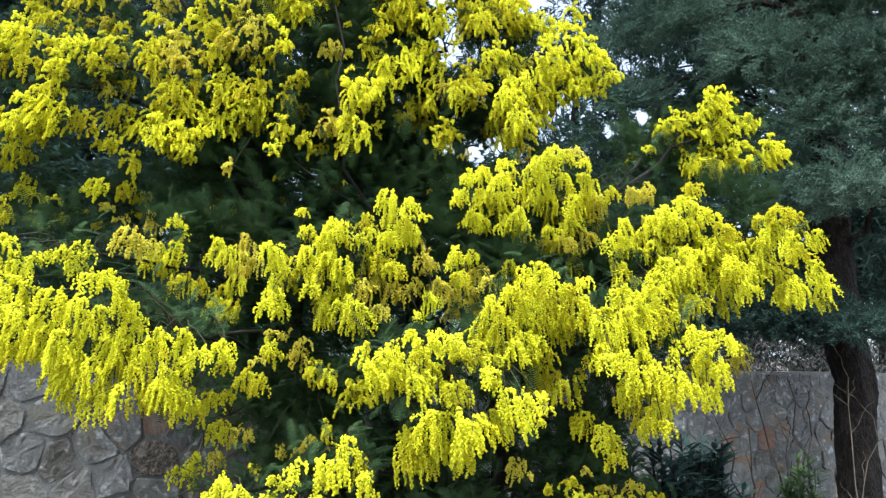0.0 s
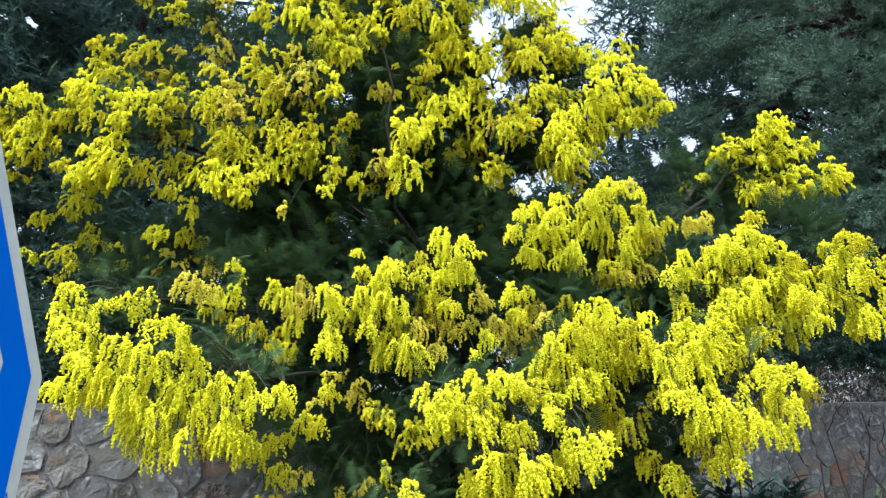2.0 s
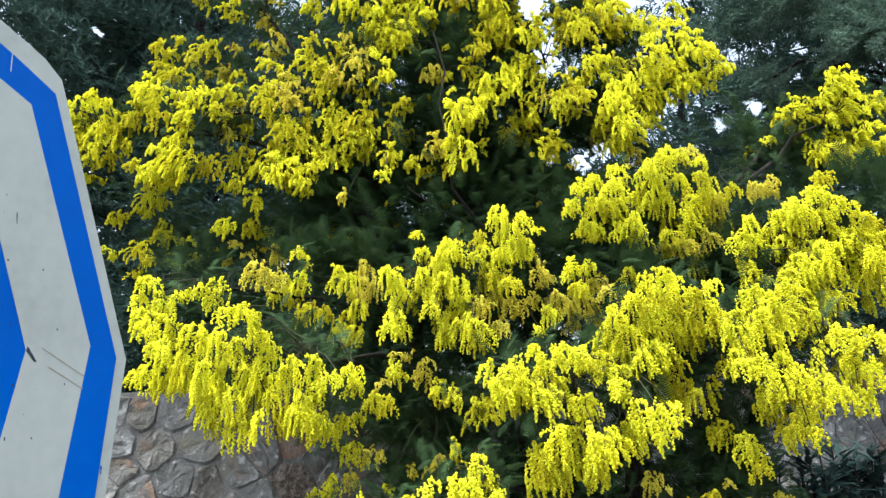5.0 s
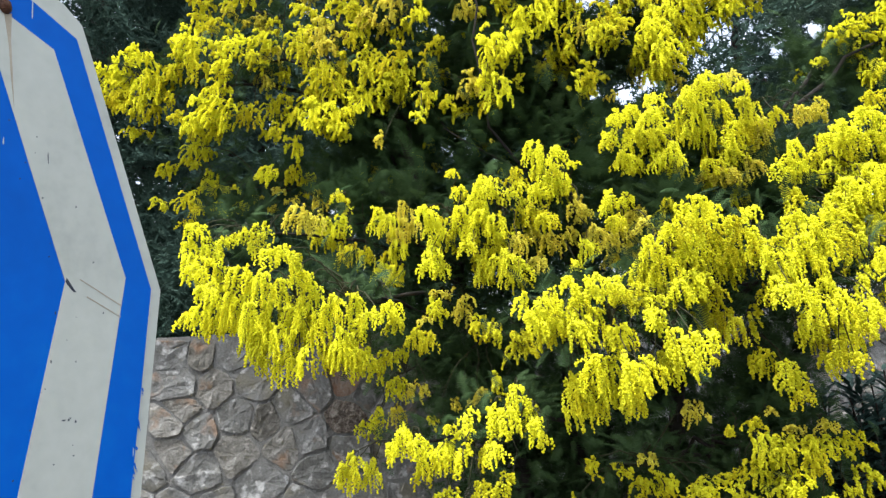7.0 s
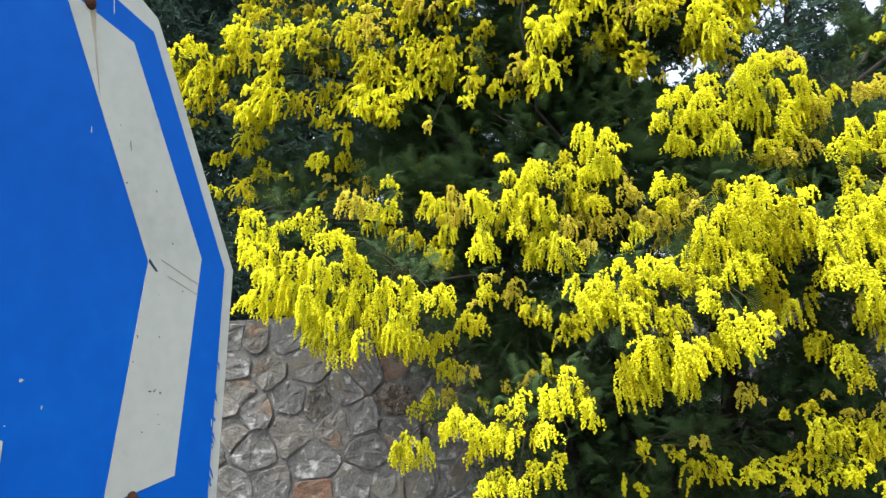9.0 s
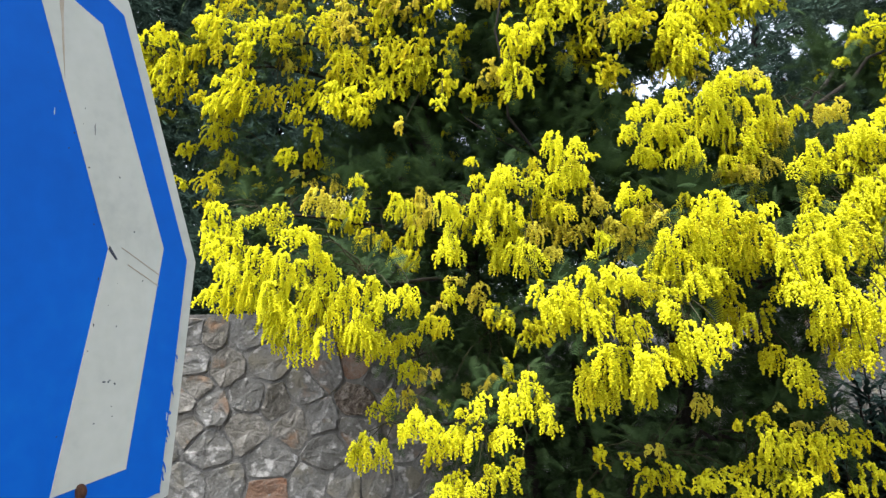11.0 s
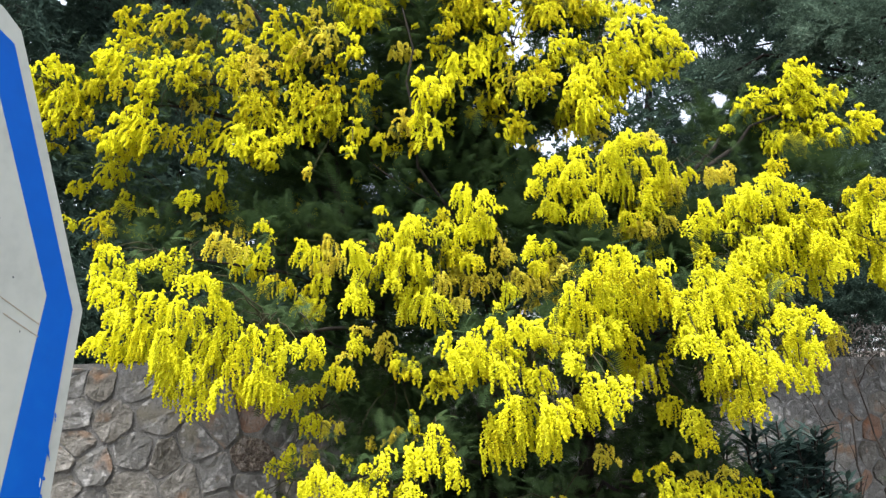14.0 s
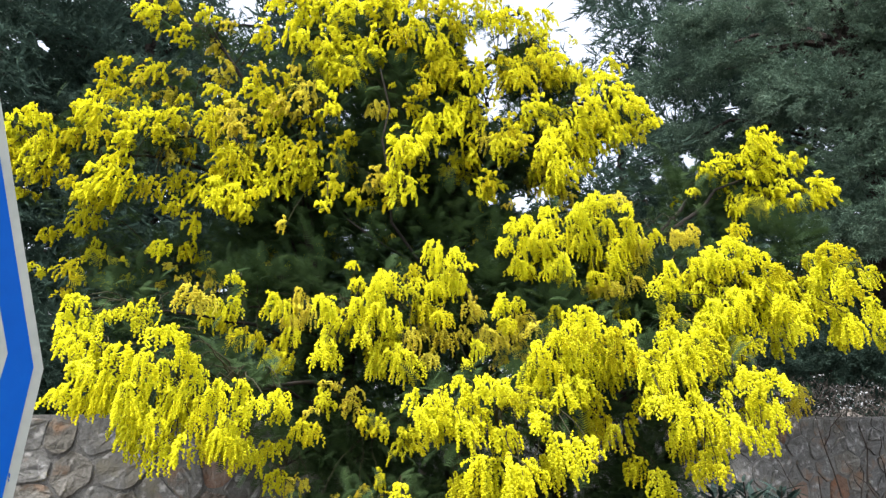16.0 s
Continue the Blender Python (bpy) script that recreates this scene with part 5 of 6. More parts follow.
# ---- conifers ----
def plume_shape(rng, fine=11, droop=0.25, spread=0.30, wide=0.0095, shoot=(0.10, 0.19)):
    """A foliage plume along +x, 1 long: side twigs set with thin scaly shoots."""
    v, f = [], []
    for i in range(19):
        u = 0.08 + 0.92 * i / 18
        root = np.array([u, 0, 0.10 * math.sin(u * 2.5) - droop * u * u * 0.5])
        a = rng.uniform(0, 6.28)
        way = np.array([0.75, math.cos(a), 0.55 * math.sin(a)])
        way /= np.linalg.norm(way)
        ln = spread * (1.15 - 0.8 * u) * rng.uniform(0.7, 1.2)
        for k in range(fine):
            s = (k + 0.5) / fine
            p = root + way * ln * s
            d = way + rng.normal(0, 0.42, 3)
            d /= np.linalg.norm(d)
            sd = np.cross(d, rng.normal(size=3))
            sd *= wide / (np.linalg.norm(sd) + 1e-9)
            b = len(v)
            v += [p - sd, p + sd, p + d * rng.uniform(*shoot)]
            f.append((b, b + 1, b + 2))
    return np.array(v), np.array(f)


def place_plumes(rng, shapes, at, out, size):
    pieces = []
    keep = clear_of_gaps(at)
    at, out = at[keep], out[keep]
    pick = rng.randint(len(shapes), size=len(at))
    for i, (v, f) in enumerate(shapes):
        k = pick == i
        if not k.any():
            continue
        n = int(k.sum())
        x = out[k] + rng.normal(0, 0.3, (n, 3))
        x /= np.linalg.norm(x, axis=1)[:, None]
        y = np.cross(np.tile((0.0, 0.0, 1.0), (n, 1)) + rng.normal(0, 0.3, (n, 3)), x)
        y /= np.linalg.norm(y, axis=1)[:, None]
        s = rng.uniform(*size, n)[:, None, None]
        pieces.append(repeat(v, f, np.stack([x, y, np.cross(x, y)], 2) * s, at[k]))
    v, f = join(pieces)
    return v, f[clear_of_gaps(v[f].mean(1))]


def conifer(foot, height, trunk_r, boxes, plumes, seed, mat, label, size=(0.28, 0.5), droop=0.25, fine=9, pad=(0.27, 0.25, 0.10), lean=(0, 0), pads=(), tuft=(0.10, 0.17)):
    """A conifer whose limbs reach into the boxes (number, x0, x1, y0, y1, z0, z1), each limb with a loose tuft of plumes; pads (x, y, z, half width, half height): limbs that end in a dense flat cushion of plumes."""
    rng = np.random.RandomState(seed)
    foot = np.array(foot, float)
    tree = thing("conifer_tree", foot, label, "tree", group="conifers by the wall")
    top = foot + np.array([lean[0], lean[1], height])
    axis = curve_between(foot - np.array([0, 0, 0.1]), top, 0, 22, 0.02, rng)
    axis = np.stack([np.interp(np.linspace(0, 21, 106), np.arange(22), axis[:, k]) for k in range(3)], 1)
    v, f = tube(axis, [trunk_r * 1.08, trunk_r, trunk_r * 0.75, 0.03], 40)
    # furrowed bark: long ridges broken into plates
    core = np.concatenate([np.repeat(axis, 40, 0), axis[:1], axis[-1:]])
    bark = np.array([noise.noise((q[0] * 12, q[1] * 12, q[2] * 2.2)) * 0.20 + noise.noise((q[0] * 36, q[1] * 36, q[2] * 11)) * 0.18 for q in v])
    v = v + (v - core) * bark[:, None]
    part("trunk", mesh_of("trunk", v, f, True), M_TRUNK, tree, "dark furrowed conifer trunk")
    shapes = [plume_shape(np.random.RandomState(seed * 7 + i), fine=fine, droop=droop, wide=0.0095 if droop < 0.5 else 0.013, shoot=(0.10, 0.19) if droop < 0.5 else (0.06, 0.12)) for i in range(5)]
    short = [plume_shape(np.random.RandomState(seed * 9 + i), fine=5, droop=0.3, spread=0.42, wide=0.028) for i in range(5)]
    loose, cushions, ends = [], [], []
    for limbs, *box in boxes:
        lo, hi = np.array(box[0::2], float), np.array(box[1::2], float)
        ends += [(lo + (hi - lo) * np.array([rng.uniform(), rng.uniform(), (i + rng.uniform()) / limbs]), None) for i in range(limbs)]
    ends += [(np.array(p[:3]), p[3:]) for p in pads]
    for end, cushion in ends:
        z = float(np.clip(end[2] - rng.uniform(0.0, 0.5), 1.2, height - 0.4))
        root = foot + np.array([lean[0], lean[1], 0]) * z / height + np.array([0, 0, z])
        line = curve_between(root, end, 0.15, 9, 0.03, rng)
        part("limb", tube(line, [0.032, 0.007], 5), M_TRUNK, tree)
        flat = (end - root) / (np.linalg.norm(end - root) + 1e-6)
        if cushion is None:
            w = np.clip(rng.normal(0.85, 0.22, plumes), 0.2, 1.05)
            p = root + (end - root) * w[:, None] + rng.normal(0, 1, (plumes, 3)) * np.array(pad)
            way = np.tile(flat * 0.8, (plumes, 1)) + rng.normal(0, 0.45, (plumes, 3)) + np.array([0, -0.3, 0.05])
            past = p[:, 1] - WALL_P.y - (p[:, 0] - WALL_P.x) * math.tan(WALL_A)
            free = (past > 0.45 + size[1]) | (p[:, 2] > 1.9)
            loose.append((p[free], way[free]))
            continue
        # a cushion is a cluster of small tufts, each of short upswept shoots
        rx, rz = cushion
        for _ in range(int(5 + 22 * rx)):
            q = rng.normal(size=3)
            q *= rng.uniform(0.2, 1.0) ** 0.5 / np.linalg.norm(q)
            mid = end + q * np.array([rx, 0.7 * rx, rz])
            n = 14
            u = rng.normal(size=(n, 3))
            u /= np.linalg.norm(u, axis=1)[:, None]
            side = np.sign(q[0]) * np.array([0.5, 0, 0])
            cushions.append((mid + u * np.array([0.085, 0.085, 0.045]), u * np.array([1, 1, 0.6]) + side + np.array([0, -0.2, 0.30])))
    pieces = []
    if loose:
        pieces.append(place_plumes(rng, shapes, np.concatenate([q[0] for q in loose]), np.concatenate([q[1] for q in loose]), size))
    if cushions:
        pieces.append(place_plumes(rng, short, np.concatenate([q[0] for q in cushions]), np.concatenate([q[1] for q in cushions]), tuft))
    part("crown", join(pieces), mat, tree, stuff=True)
    return tree


BLUE, DARK = "old cypress with drooping blue-green plumes and a dark trunk", "dark green conifer with fine drooping needles behind the wall"
CUSHIONS = ((1.83, 5.00, 4.01, 0.19, 0.12), (2.20, 4.70, 3.80, 0.24, 0.14), (2.43, 4.50, 3.50, 0.44, 0.21), (2.76, 4.40, 3.53, 0.21, 0.17),
        (2.61, 4.50, 3.27, 0.29, 0.13), (2.15, 4.90, 3.59, 0.19, 0.11), (2.86, 4.70, 3.97, 0.30, 0.12), (2.54, 4.20, 2.54, 0.29, 0.17),
        (2.30, 4.60, 2.54, 0.17, 0.09), (2.35, 4.80, 2.83, 0.16, 0.09), 
        (2.02, 5.00, 4.41, 0.33, 0.13),
        (2.52, 4.70, 4.28, 0.33, 0.14), (2.97, 4.60, 4.13, 0.24, 0.14), (1.59, 5.30, 4.48, 0.23, 0.14), (1.51, 5.40, 4.14, 0.18, 0.12),
        (1.58, 5.40, 3.61, 0.14, 0.10), (3.05, 4.40, 3.41, 0.22, 0.17), (2.97, 4.30, 2.54, 0.20, 0.16), (3.25, 4.60, 4.04, 0.24, 0.16), (2.42, 4.40, 3.02, 0.20, 0.12),
        # three unseen cushions, added above the view only to shade those below
        (2.35, 3.95, 4.50, 0.36, 0.12), (2.90, 3.95, 4.50, 0.36, 0.12), (3.40, 4.00, 4.50, 0.36, 0.12))
conifer((2.735, 4.75, 0), 7.5, 0.122, [(9, 1.9, 4.4, 5.2, 6.2, 3.4, 5.0)], 12, 21, M_BLUE_NEEDLE, BLUE, (0.20, 0.36), fine=9, pad=(0.18, 0.18, 0.07), lean=(0.0, 0.3), pads=CUSHIONS)
# dark needles here put deep shade into the voids of the front cypress
conifer((4.4, 7.8, 0), 9.0, 0.2, [(34, 2.3, 6.4, 6.6, 8.0, 2.2, 6.0), (15, 2.0, 2.9, 6.8, 7.8, 3.2, 6.3), (15, 1.7, 5.0, 7.2, 8.0, 1.7, 2.7)], 15, 22, M_DARK_NEEDLE, "tall cypress standing behind the stone wall, its deep shade in the needle colour", (0.65, 1.05), fine=7, pad=(0.4, 0.4, 0.2))
# its pads stand for the front cypress's low boughs, their shade given by dark needles
conifer((1.5, 7.6, 0), 4.6, 0.10, [(24, 0.2, 2.1, 6.4, 7.8, 1.2, 3.2), (14, 1.35, 2.5, 6.6, 7.6, 2.5, 3.8)], 15, 23, M_DARK_NEEDLE, "dark conifer with sparse branches behind the wall, and the front cypress's shaded low boughs", (0.35, 0.6), pad=(0.3, 0.3, 0.2), pads=((1.98, 4.50, 1.80, 0.36, 0.09), (2.52, 4.35, 1.70, 0.18, 0.06), (2.30, 4.60, 1.85, 0.24, 0.07), (2.22, 4.50, 1.72, 0.16, 0.06), (1.70, 4.60, 1.74, 0.18, 0.07)))
conifer((-3.1, 5.6, 0), 8.5, 0.16, [(44, -4.0, -1.5, 4.4, 5.8, 1.2, 5.2)], 24, 24, M_DARK_NEEDLE, DARK, (0.45, 0.75), 0.7, 10, (0.3, 0.3, 0.25))
conifer((-0.6, 6.0, 0), 4.4, 0.12, [(34, -2.4, 0.2, 4.8, 6.2, 0.9, 3.2), (24, -0.6, 1.5, 4.9, 6.2, 0.8, 2.75), (14, -1.0, 0.3, 5.0, 6.2, 2.7, 3.9)], 18, 25, M_DARK_NEEDLE, DARK, (0.45, 0.75), 0.7, 6, (0.3, 0.3, 0.25))
conifer((-5.6, 6.8, 0), 9.5, 0.16, [(26, -6.0, -3.4, 5.6, 7.2, 1.0, 6.4)], 16, 26, M_DARK_NEEDLE, DARK, (0.6, 1.0), 0.7, 7, pad=(0.4, 0.4, 0.3))
conifer((7.0, 11.0, 0), 11.0, 0.2, [(30, 3.2, 8.5, 9.8, 11.5, 1.0, 7.5)], 13, 27, M_DARK_NEEDLE, "tall dark conifer far behind the wall", (1.1, 1.8), 0.7, 6, (0.6, 0.5, 0.4))
conifer((-5.0, 10.5, 0), 10.0, 0.2, [(36, -8.0, -0.6, 9.8, 11.0, 1.0, 7.6)], 15, 28, M_DARK_NEEDLE, "tall dark conifer far behind the wall", (1.1, 1.8), 0.7, 6, (0.6, 0.5, 0.4))


# ---- small plants by the wall ----
def blade_leaf(width=0.23, bend=0.15):
    """A long pointed leaf along +x, 1 long, folded at its midrib."""
    us = (0.0, 0.25, 0.6, 1.0)
    ws = (0.02, 0.9, 0.85, 0.0)
    v, f = [], []
    for u, w in zip(us, ws):
        z = -bend * u * u
        v += [(u, -w * width / 2, z + 0.02 * w), (u, 0, z), (u, w * width / 2, z + 0.02 * w)]
    for i in range(3):
        a = i * 3
        f += [(a, a + 3, a + 4), (a, a + 4, a + 1), (a + 1, a + 4, a + 5), (a + 1, a + 5, a + 2)]
    return np.array(v), np.array(f)


BLADE = blade_leaf()


def leafy_shrub(name, foot, height, width, stems_n, leaf, mat, stem_mat, label, seed, whorl=26, top_only=0.45):
    rng = np.random.RandomState(seed)
    shrub = thing(name, foot, label, "shrub", group=name.split("_")[0] + " plants by the wall")
    foot = np.array(foot, float)
    at, out = [], []
    for i in range(stems_n):
        a = rng.uniform(0, 6.28)
        r = width * math.sqrt(rng.uniform(0, 1)) * 0.5
        end = foot + np.array([math.cos(a) * r, math.sin(a) * r * 0.7, height * rng.uniform(0.72, 1.0) * (1 - 0.35 * (2 * r / width) ** 2)])
        line = curve_between(foot + rng.normal(0, 0.03, 3) * np.array([1, 1, 0]), end, 0.05, 8, 0.012, rng)
        part("stem", tube(line, [0.009, 0.003], 5), stem_mat, shrub)
        u = rng.uniform(top_only, 1.0, whorl)
        p = np.stack([np.interp(u, np.linspace(0, 1, 8), line[:, k]) for k in range(3)], 1)
        b = rng.uniform(0, 6.28, whorl)
        at.append(p)
        out.append(np.stack([np.cos(b), np.sin(b), rng.uniform(0.05, 1.0, whorl)], 1))
    at, out = np.concatenate(at), np.concatenate(out)
    out /= np.linalg.norm(out, axis=1)[:, None]
    y = np.cross(np.tile((0.0, 0.0, 1.0), (len(at), 1)) + rng.normal(0, 0.1, (len(at), 3)), out)
    y /= np.linalg.norm(y, axis=1)[:, None]
    k = rng.uniform(0.75, 1.2, len(at))[:, None, None] * leaf
    part("leaves", repeat(BLADE[0], BLADE[1], np.stack([out, y, np.cross(out, y)], 2) * k, at), mat, shrub, stuff=True)
    return shrub


leafy_shrub("oleander_shrub", (0.93, 3.18, 0), 1.25, 0.58, 70, 0.11, M_OLEANDER, M_DARKSTEM, "dark green oleander shrub with narrow leaves before the wall", 31, 42, 0.6)
leafy_shrub("oleander_shrub", (1.20, 3.40, 0), 1.22, 0.50, 56, 0.11, M_OLEANDER, M_DARKSTEM, "dark green oleander shrub with narrow leaves before the wall", 32, 42, 0.6)
leafy_shrub("weed_plant", (2.05, 4.15, 0), 1.05, 0.24, 22, 0.085, M_WEED, M_WEED, "fresh green leafy weed growing by the wall", 33, 30, 0.55)
leafy_shrub("weed_plant", (2.75, 4.45, 0), 0.74, 0.3, 8, 0.12, M_WEED, M_WEED, "fresh green leafy weed at the conifer's foot", 34, 20, 0.3)


def bare_shrub(foot, ends, mat, r, label, seed, forks=5):
    rng = np.random.RandomState(seed)
    shrub = thing("bare_shrub", foot, label, "shrub")
    foot = np.array(foot, float)
    for e in ends:
        line = curve_between(foot + rng.normal(0, 0.02, 3) * np.array([1, 1, 0]), np.array(e), 0.06, 9, 0.018, rng)
        part("stem", tube(line, [r, r * 0.4], 5), mat, shrub)
        for _ in range(forks):
            a = line[rng.randint(3, 9)]
            b = a + rng.normal(0, 1, 3) * np.array([0.14, 0.08, 0.03]) + np.array([0, 0, 0.16])
            part("twig", tube(curve_between(a, b, 0.02, 5, 0.008, rng), [r * 0.45, r * 0.2], 4), mat, shrub)


bare_shrub((1.87, 4.3, 0), [(1.67, 4.3, 1.06), (1.83, 4.32, 1.10), (2.05, 4.3, 1.03)], M_DARKSTEM, 0.009, "dark leafless sapling standing before the wall", 41, 4)
bare_shrub((2.2, 4.35, 0), [(1.92, 4.4, 1.26), (2.18, 4.5, 1.37), (2.24, 4.4, 1.16)], M_DARKSTEM, 0.009, "dark leafless sapling with arching stems before the wall", 43, 3)
bare_shrub((2.42, 4.33, 0), [(2.47, 4.35, 1.40), (2.30, 4.35, 1.14), (2.60, 4.35, 1.16), (2.68, 4.3, 0.86)], M_DRY, 0.005, "pale dry leafless shoots round the conifer's trunk", 42, 4)


def dry_brush():
    """Pale dry brush on the bank behind the wall."""
    rng = np.random.RandomState(51)
    n = 6000
    c = np.stack([rng.uniform(1.6, 5.0, n), rng.uniform(5.9, 6.7, n), np.zeros(n)], 1)
    c[:, 2] = rng.uniform(0.7, 1.0, n) * (1.56 + 0.22 * np.array([noise.noise((q * 1.3, 0, 0)) for q in c[:, 0]])) + 0.10
    out = np.stack([rng.normal(0, 0.5, n), rng.normal(0, 0.5, n), rng.uniform(0.3, 1, n)], 1)
    out /= np.linalg.norm(out, axis=1)[:, None]
    y = np.cross(rng.normal(size=(n, 3)), out)
    y /= np.linalg.norm(y, axis=1)[:, None]
    v, f = repeat(BLADE[0], BLADE[1], np.stack([out, y, np.cross(out, y)], 2) * rng.uniform(0.03, 0.075, n)[:, None, None], c)
    brush = thing("dry_brush", (3, 6.7, 0), "pale dry brush on the bank behind the wall", "shrub")
    bank = part("bank", mesh_of("bank", *tube([(0.8, 7.0, 0.1), (2.5, 7.0, 0.45), (4, 7.0, 0.4), (6, 7.0, 0.0)], [0.8, 0.9, 0.8], 10), True), M_PALE, brush, "pale dry earth bank")
    part("brushwood", (v, f), M_PALE, brush, stuff=True)


dry_brush()


# ---- road sign ----
def prism(outline, front, back):
    """A plate with the given (u, v) outline between two depths; front faces -y in its own frame."""
    n = len(outline)
    v = [(u, front, w) for u, w in outline] + [(u, back, w) for u, w in outline]
    bm = bmesh.new()
    bv = [bm.verts.new(q) for q in v]
    bm.faces.new(bv[:n])
    bm.faces.new(bv[n:][::-1])
    for i in range(n):
        j = (i + 1) % n
        bm.faces.new((bv[i], bv[i + n], bv[j + n], bv[j]))
    bmesh.ops.recalc_face_normals(bm, faces=bm.faces)
    bmesh.ops.triangulate(bm, faces=bm.faces)
    me = bpy.data.meshes.new("plate")
    bm.to_mesh(me)
    bm.free()
    return me


def road_sign():
    c = Vector((-0.599, 0.798, 1.558))
    m = Matrix.Translation(c) @ Matrix.Rotation(math.pi / 2 - 0.244, 4, "Z") @ Matrix.Rotation(-0.053, 4, "Y")
    foot = m @ Vector((-0.14, 0.06, 0))
    sign = thing("road_sign", (foot.x, foot.y, 0), "blue and white chevron road sign with scratched paint", "sign")
    left = -0.62
    plate = [(0.057, -0.015), (-0.033, 0.314), (-0.0405, 0.339), (-0.064, 0.359), (-0.30, 0.47), (left, 0.47), (left, -0.345), (-0.06, -0.345), (-0.006, -0.330)]
    blue = [(0.040, -0.013), (-0.050, 0.317), (-0.103, 0.347), (-0.30, 0.445), (left + 0.02, 0.447), (left + 0.02, -0.325), (-0.06, -0.327), (-0.021, -0.322)]
    white = [(0.0, 0.004), (-0.083, 0.294), (-0.160, 0.333), (-0.174, 0.338), (-0.086, 0.002), (-0.172, -0.287), (-0.071, -0.279)]
    body = part("plate", prism(plate, 0.0, 0.014), M_WHITE, sign, "pale grey-white plate with a turned rim", m)
    field = part("blue_field", prism(blue, -0.0015, 0.0), M_BLUE, sign, "glossy blue sheeting", m)
    band = part("chevron", prism(white, -0.0021, -0.0015), M_WHITE, sign, "off-white chevron band", m)
    part("symbol", prism([(-0.278, -0.185), (-0.284, -0.215), (-0.42, -0.215), (-0.42, -0.17), (-0.30, -0.17)], -0.003, -0.0015), M_WHITE, sign, "off-white painted symbol", m)
    rng = np.random.RandomState(61)

    def mark(name, u, w, ru, rw, mat, on, label="", slant=0.0, depth=-0.0021):
        """A small ragged mark on the sheeting, ru wide and rw high."""
        n = 9
        ring = [(u + ru * math.cos(a) * k + slant * math.sin(a) * rw, w + rw * math.sin(a) * k) for a, k in ((2 * math.pi * q / n, rng.uniform(0.45, 1.15)) for q in range(n))]
        part(name, prism(ring, depth - 0.0004, depth), mat, on, label, m)

    for i in range(26):
        u, w = rng.uniform(-0.10, -0.02), rng.uniform(-0.26, 0.24)
        r = rng.uniform(0.0006, 0.0013)
        mark("paint_chip", u - abs(w) * 0.29, w, r, r * rng.choice((0.8, 1.0, 1.6)), M_CHIP, band)
    for u, w, ru, rw in ((-0.099, 0.155, 0.0006, 0.008), (-0.098, -0.165, 0.003, 0.0011), (-0.092, -0.166, 0.0012, 0.002)):
        mark("paint_chip", u, w, ru, rw, M_CHIP, band)
    part("scratch", prism([(-0.084, 0.006), (-0.086, 0.001), (-0.076, -0.012), (-0.073, -0.012)], -0.0026, -0.0021), M_CHIP, band, "dark scratch", m)
    part("scratch", prism([(-0.058, -0.018), (-0.0585, -0.0192), (-0.012, -0.0478), (-0.011, -0.0471)], -0.0026, -0.0021), M_STREAK, band, "brown scratch", m)
    part("scratch", prism([(-0.066, 0.004), (-0.0664, 0.0032), (-0.010, -0.0331), (-0.009, -0.0320)], -0.0026, -0.0021), M_STREAK, band, "brown scratch", m)
    part("rust_streak", prism([(-0.1435, 0.324), (-0.1345, 0.324), (-0.1372, 0.29), (-0.1372, 0.26), (-0.1378, 0.21), (-0.1395, 0.25), (-0.1400, 0.285)], -0.0026, -0.0021), M_STREAK, band, "brown rust streak under the bolt", m)
    # white scuffs on the blue, blue ragged slivers on the pale rim
    for u, w, ru, rw in ((-0.152, 0.168, 0.0008, 0.006), (-0.108, 0.338, 0.0007, 0.012), (-0.255, -0.125, 0.003, 0.002), (-0.235, -0.158, 0.001, 0.003), (-0.275, -0.17, 0.001, 0.001), (-0.005, -0.225, 0.0008, 0.006)):
        mark("paint_scuff", u, w, ru, rw, M_WHITE, field, "pale scuff in the blue", 0.1, -0.0015)
    for k in range(16):
        w = rng.choice((-0.14, -0.19, -0.24, -0.30)) + rng.uniform(-0.02, 0.02)
        edge = 0.040 - 0.0613 * (-0.013 - w) / 0.309
        mark("paint_scuff", edge + rng.uniform(-0.002, 0.004), w, rng.uniform(0.0006, 0.0022), rng.uniform(0.002, 0.010), M_BLUE, body, "blue scuff on the rim", -0.2, -0.001)
    for w in (0.331, -0.290):
        me = bpy.data.meshes.new("bolt")
        bm = bmesh.new()
        bmesh.ops.create_uvsphere(bm, u_segments=10, v_segments=6, radius=0.0095)
        bmesh.ops.scale(bm, vec=(0.8, 0.6, 1.05), verts=bm.verts)
        bm.to_mesh(me)
        bm.free()
        part("bolt", me, M_RUST, sign, "rusty bolt head", m @ Matrix.Translation((-0.142 if w > 0 else -0.134, -0.003, w)))
    part("post", mesh_of("post", *tube([(foot.x, foot.y, -0.05), (foot.x - 0.002, foot.y, 0.6), tuple(m @ Vector((-0.14, 0.045, -0.2))), tuple(m @ Vector((-0.14, 0.045, 0.34)))], [0.028, 0.028], 14), True), M_STEEL, sign, "galvanised steel post")


road_sign()


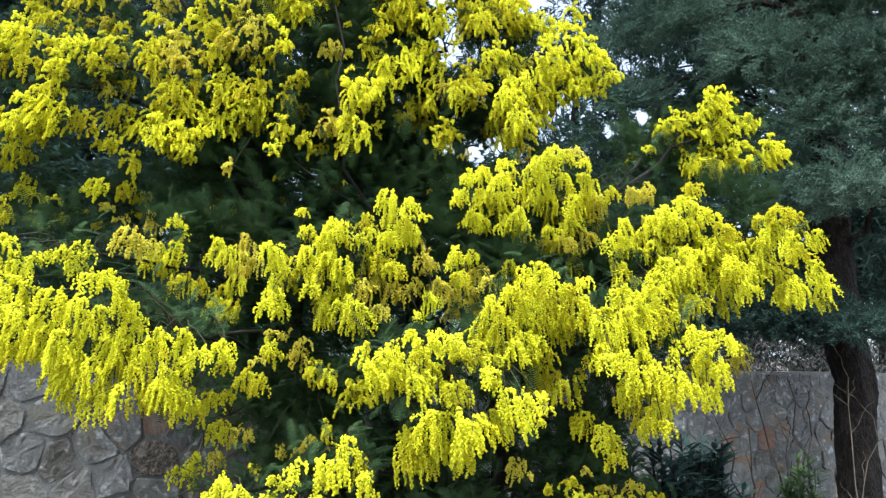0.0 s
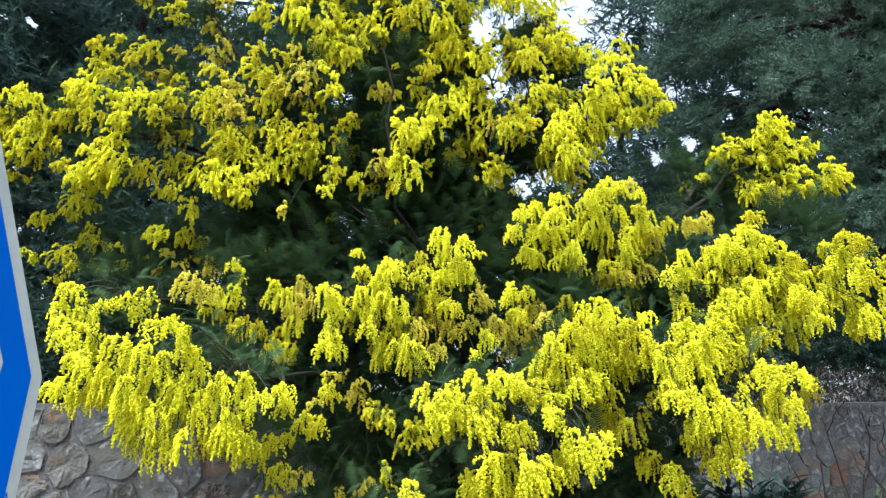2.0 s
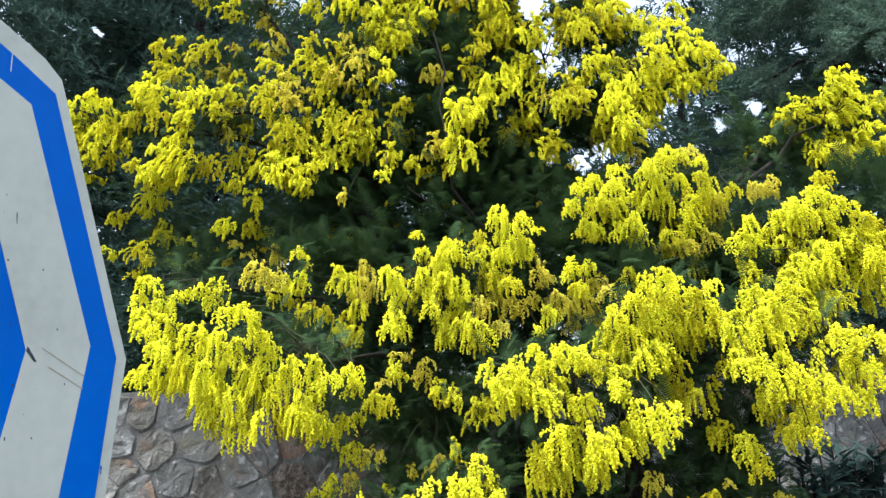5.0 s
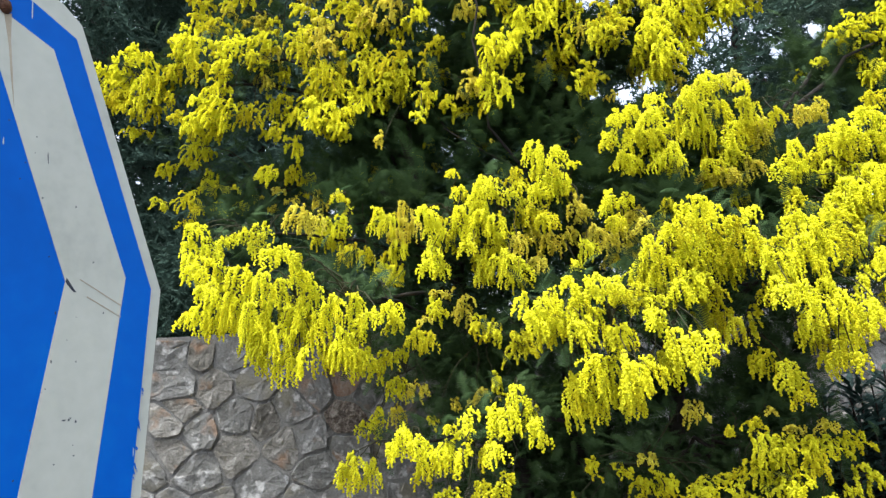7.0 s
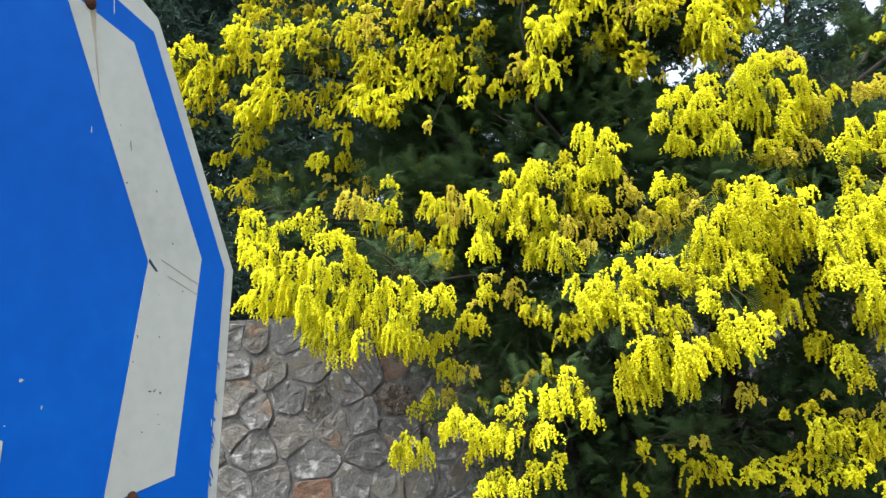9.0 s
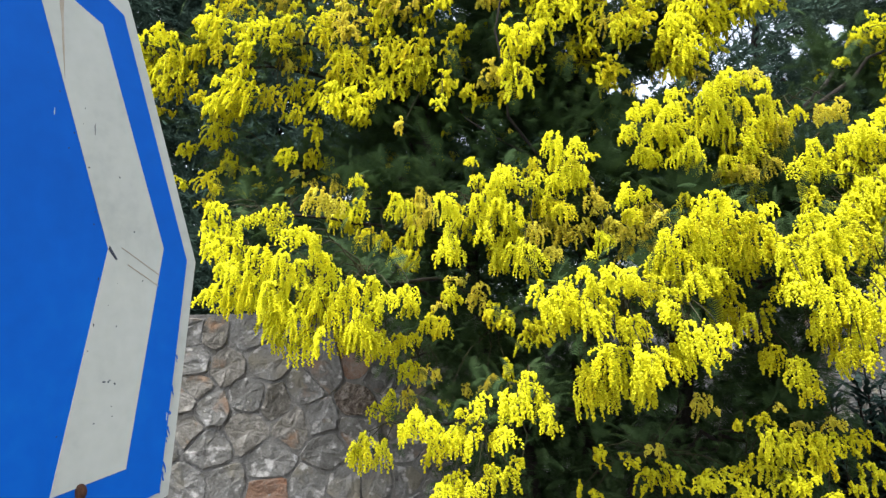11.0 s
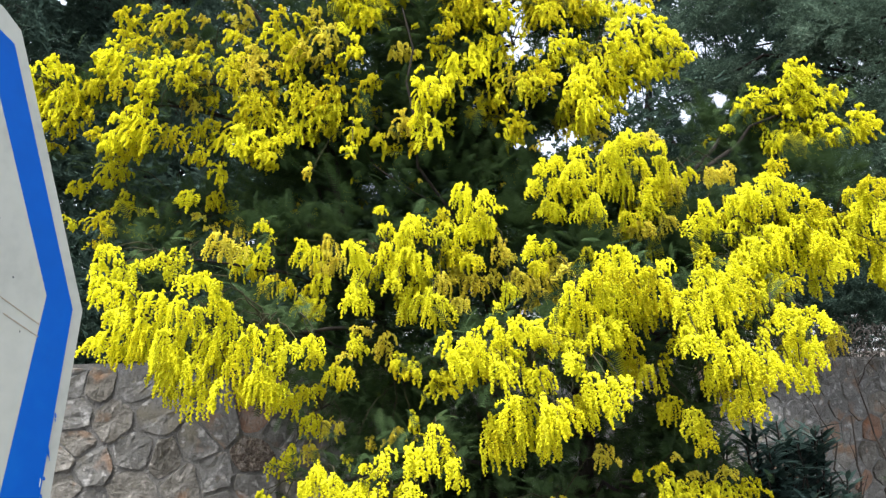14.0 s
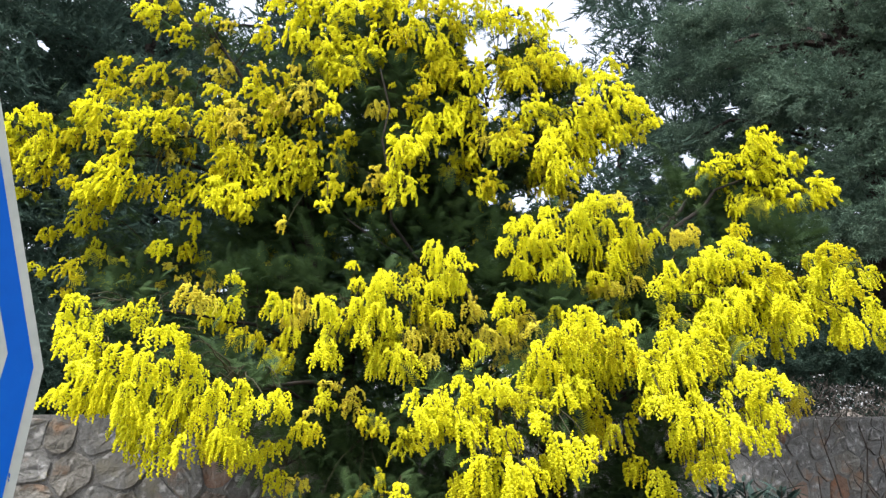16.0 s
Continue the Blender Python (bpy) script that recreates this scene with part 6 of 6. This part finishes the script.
# ---- stones of the wall ----
KNOWN_STONES = [
    (-0.06, 1.42, 1), (-0.14, 1.43, 0), (0.11, 1.41, 0), (-0.14, 1.29, 0), (0.01, 1.26, 1), (0.2, 1.27, 0), (0.12, 1.11, 0), (-0.07, 1.07, 0),
    (-0.13, 1.16, 1), (-0.18, 1.11, 1), (-0.18, 0.99, 1), (0.38, 1.14, 0), (0.47, 1.21, 0), (0.64, 1.25, 2), (0.625, 1.06, 3), (0.45, 0.99, 0),
    (0.32, 0.96, 1), (0.24, 1.07, 1), (0.11, 0.96, 1), (-0.07, 0.87, 0), (0.21, 0.79, 0), (0.48, 0.84, 0), (0.62, 0.92, 0), (-0.01, 0.71, 0),
    (0.21, 0.66, 2), (0.38, 0.66, 0), (0.57, 0.65, 0), (-0.16, 0.72, 0), (0.75, 1.18, 0), (0.71, 0.65, 0),
]


def clip_cell(cell, px, pz, nx, nz):
    """Keeps the part of a polygon on the side (p - q) . n <= 0."""
    out = []
    for i in range(len(cell)):
        a, b = cell[i - 1], cell[i]
        da, db = (a[0] - px) * nx + (a[1] - pz) * nz, (b[0] - px) * nx + (b[1] - pz) * nz
        if (da <= 0) != (db <= 0):
            k = da / (da - db)
            out.append((a[0] + (b[0] - a[0]) * k, a[1] + (b[1] - a[1]) * k))
        if db <= 0:
            out.append(b)
    return out


def stones():
    rng = np.random.RandomState(7)
    seeds = [(q[0], q[1], q[2]) for q in KNOWN_STONES]
    step = 0.172
    tries = []
    for i, z in enumerate(np.arange(0.06, 1.56, step * 0.86)):
        for s in np.arange(WALL_S0 + 0.05, WALL_S1, step * 1.12):
            tries.append((s + (i % 2) * step * 0.56 + rng.uniform(-0.045, 0.045), z + rng.uniform(-0.04, 0.04)))
    # a course of small stones along the top of the far stretch
    for s in np.arange(2.6, WALL_S1 - 0.05, 0.115):
        seeds.append((s + rng.uniform(-0.02, 0.02), wall_top(s) - 0.055 + rng.uniform(-0.008, 0.008), -1))
    for s, z in tries:
        if z < wall_top(s) - (0.03 if s < 2.55 else 0.15) and not (-0.28 < s < 0.82 and z > 0.58):
            seeds.append((s, z, -1))
    # small chinking stones in some corners
    for s, z in [(q[0] + rng.uniform(-0.09, 0.09), q[1] + rng.choice((-1, 1)) * rng.uniform(0.07, 0.09)) for q in seeds[::4]]:
        if z < wall_top(s) - 0.04 and not -0.25 < s < 0.8:
            seeds.append((s, z, -1))
    pts = np.array([q[:2] for q in seeds])
    stones_made, rest = 0, []
    for i, (s, z, tone) in enumerate(seeds):
        cell = [(s - 0.3, z - 0.3), (s + 0.3, z - 0.3), (s + 0.3, z + 0.3), (s - 0.3, z + 0.3)]
        near = np.argsort(np.hypot(*(pts - (s, z)).T))[1:15]
        for j in near:
            q = pts[j]
            d = np.hypot(*(q - (s, z)))
            if d > 1e-6:
                cell = clip_cell(cell, (s + q[0]) / 2, (z + q[1]) / 2, (q[0] - s) / d, (q[1] - z) / d)
        cell = clip_cell(cell, 0, wall_top(s) - 0.012, 0, 1)
        cell = clip_cell(cell, WALL_S0 + 0.01, 0, -1, 0)
        if len(cell) < 3:
            continue
        c = np.array(cell)
        mid = c.mean(0)
        # drop tiny edges, pull in for the joint, round the corners unevenly
        edge = np.linalg.norm(c - np.roll(c, 1, 0), axis=1)
        c = c[edge > 0.018] if (edge > 0.018).sum() >= 3 else c
        size = np.linalg.norm(c - mid, axis=1)
        c = mid + (c - mid) * (1 - rng.uniform(0.005, 0.011, len(c)) / size)[:, None]
        ring = []
        for k in range(len(c)):
            a, b, d = c[k - 1], c[k], c[(k + 1) % len(c)]
            cut = rng.uniform(0.05, 0.20)
            ring += [b + (a - b) * cut, b + (d - b) * cut, (b + d) / 2]
        ring = np.array(ring) + rng.normal(0, 0.0032, (3 * len(c), 2))
        n = len(ring)
        proud = rng.uniform(0.004, 0.012)
        tilt = rng.normal(0, 0.08, 2)
        seed = rng.uniform(0, 50)
        rows_v = []
        for shrink, depth in ((1.0, -0.02), (0.988, proud * 0.8), (0.955, proud), (0.68, proud), (0.38, proud)):
            turn = rng.uniform(0, 0.25) if depth >= proud else 0
            r = mid + (ring * (1 - turn) + np.roll(ring, -1, 0) * turn - mid) * shrink
            rough = np.array([noise.noise((p[0] * 22, p[1] * 22, seed)) * 0.010 + noise.noise((p[0] * 60, p[1] * 60, seed)) * 0.006 for p in r])
            rough = rough * (2.3 if tone == 3 else 1)
            y = depth + (rough * min(1.0, max(0.0, (1.02 - shrink) * 6)) + (r - mid) @ tilt if depth > 0 else 0)
            rows_v.append(np.stack([r[:, 0], -np.maximum(y, 0.003) if depth > 0 else np.full(n, 0.02), r[:, 1]], 1))
        v = np.concatenate(rows_v + [np.array([[mid[0], -proud - noise.noise((mid[0] * 22, mid[1] * 22, seed)) * 0.012, mid[1]]])])
        f = []
        for q in range(4):
            for k in range(n):
                a, b = q * n + k, q * n + (k + 1) % n
                f += [(a, b, b + n), (a, b + n, a + n)]
        f += [(4 * n + k, 4 * n + (k + 1) % n, 5 * n) for k in range(n)]
        mat = M_STONE
        u = rng.uniform()
        if tone == 1 or (tone < 0 and u < 0.24) or (tone == 0 and u < 0.15):
            mat = M_STONE_TAN
        elif tone == 2 or (tone < 0 and u > (0.955 if s > 2 else 0.985)):
            mat = M_STONE_RUST
        elif tone == 3:
            mat = M_STONE_BROWN
        seen = (-0.6 < s < 1.3 and z > 0.45) or (3.3 < s < 6.6 and z > 0.35)
        centre = np.array([mid[0], 0, mid[1]])
        if seen and stones_made < 300:
            ob = part("stone", mesh_of("stone", v - centre, np.array(f), False), mat, WALL, "", WALL_M @ Matrix.Translation(centre))
            stones_made += 1
        else:
            rest.append((v, np.array(f)))
    if rest:
        part("stones", join(rest), M_STONE, WALL, "", WALL_M, stuff=True)


stones()
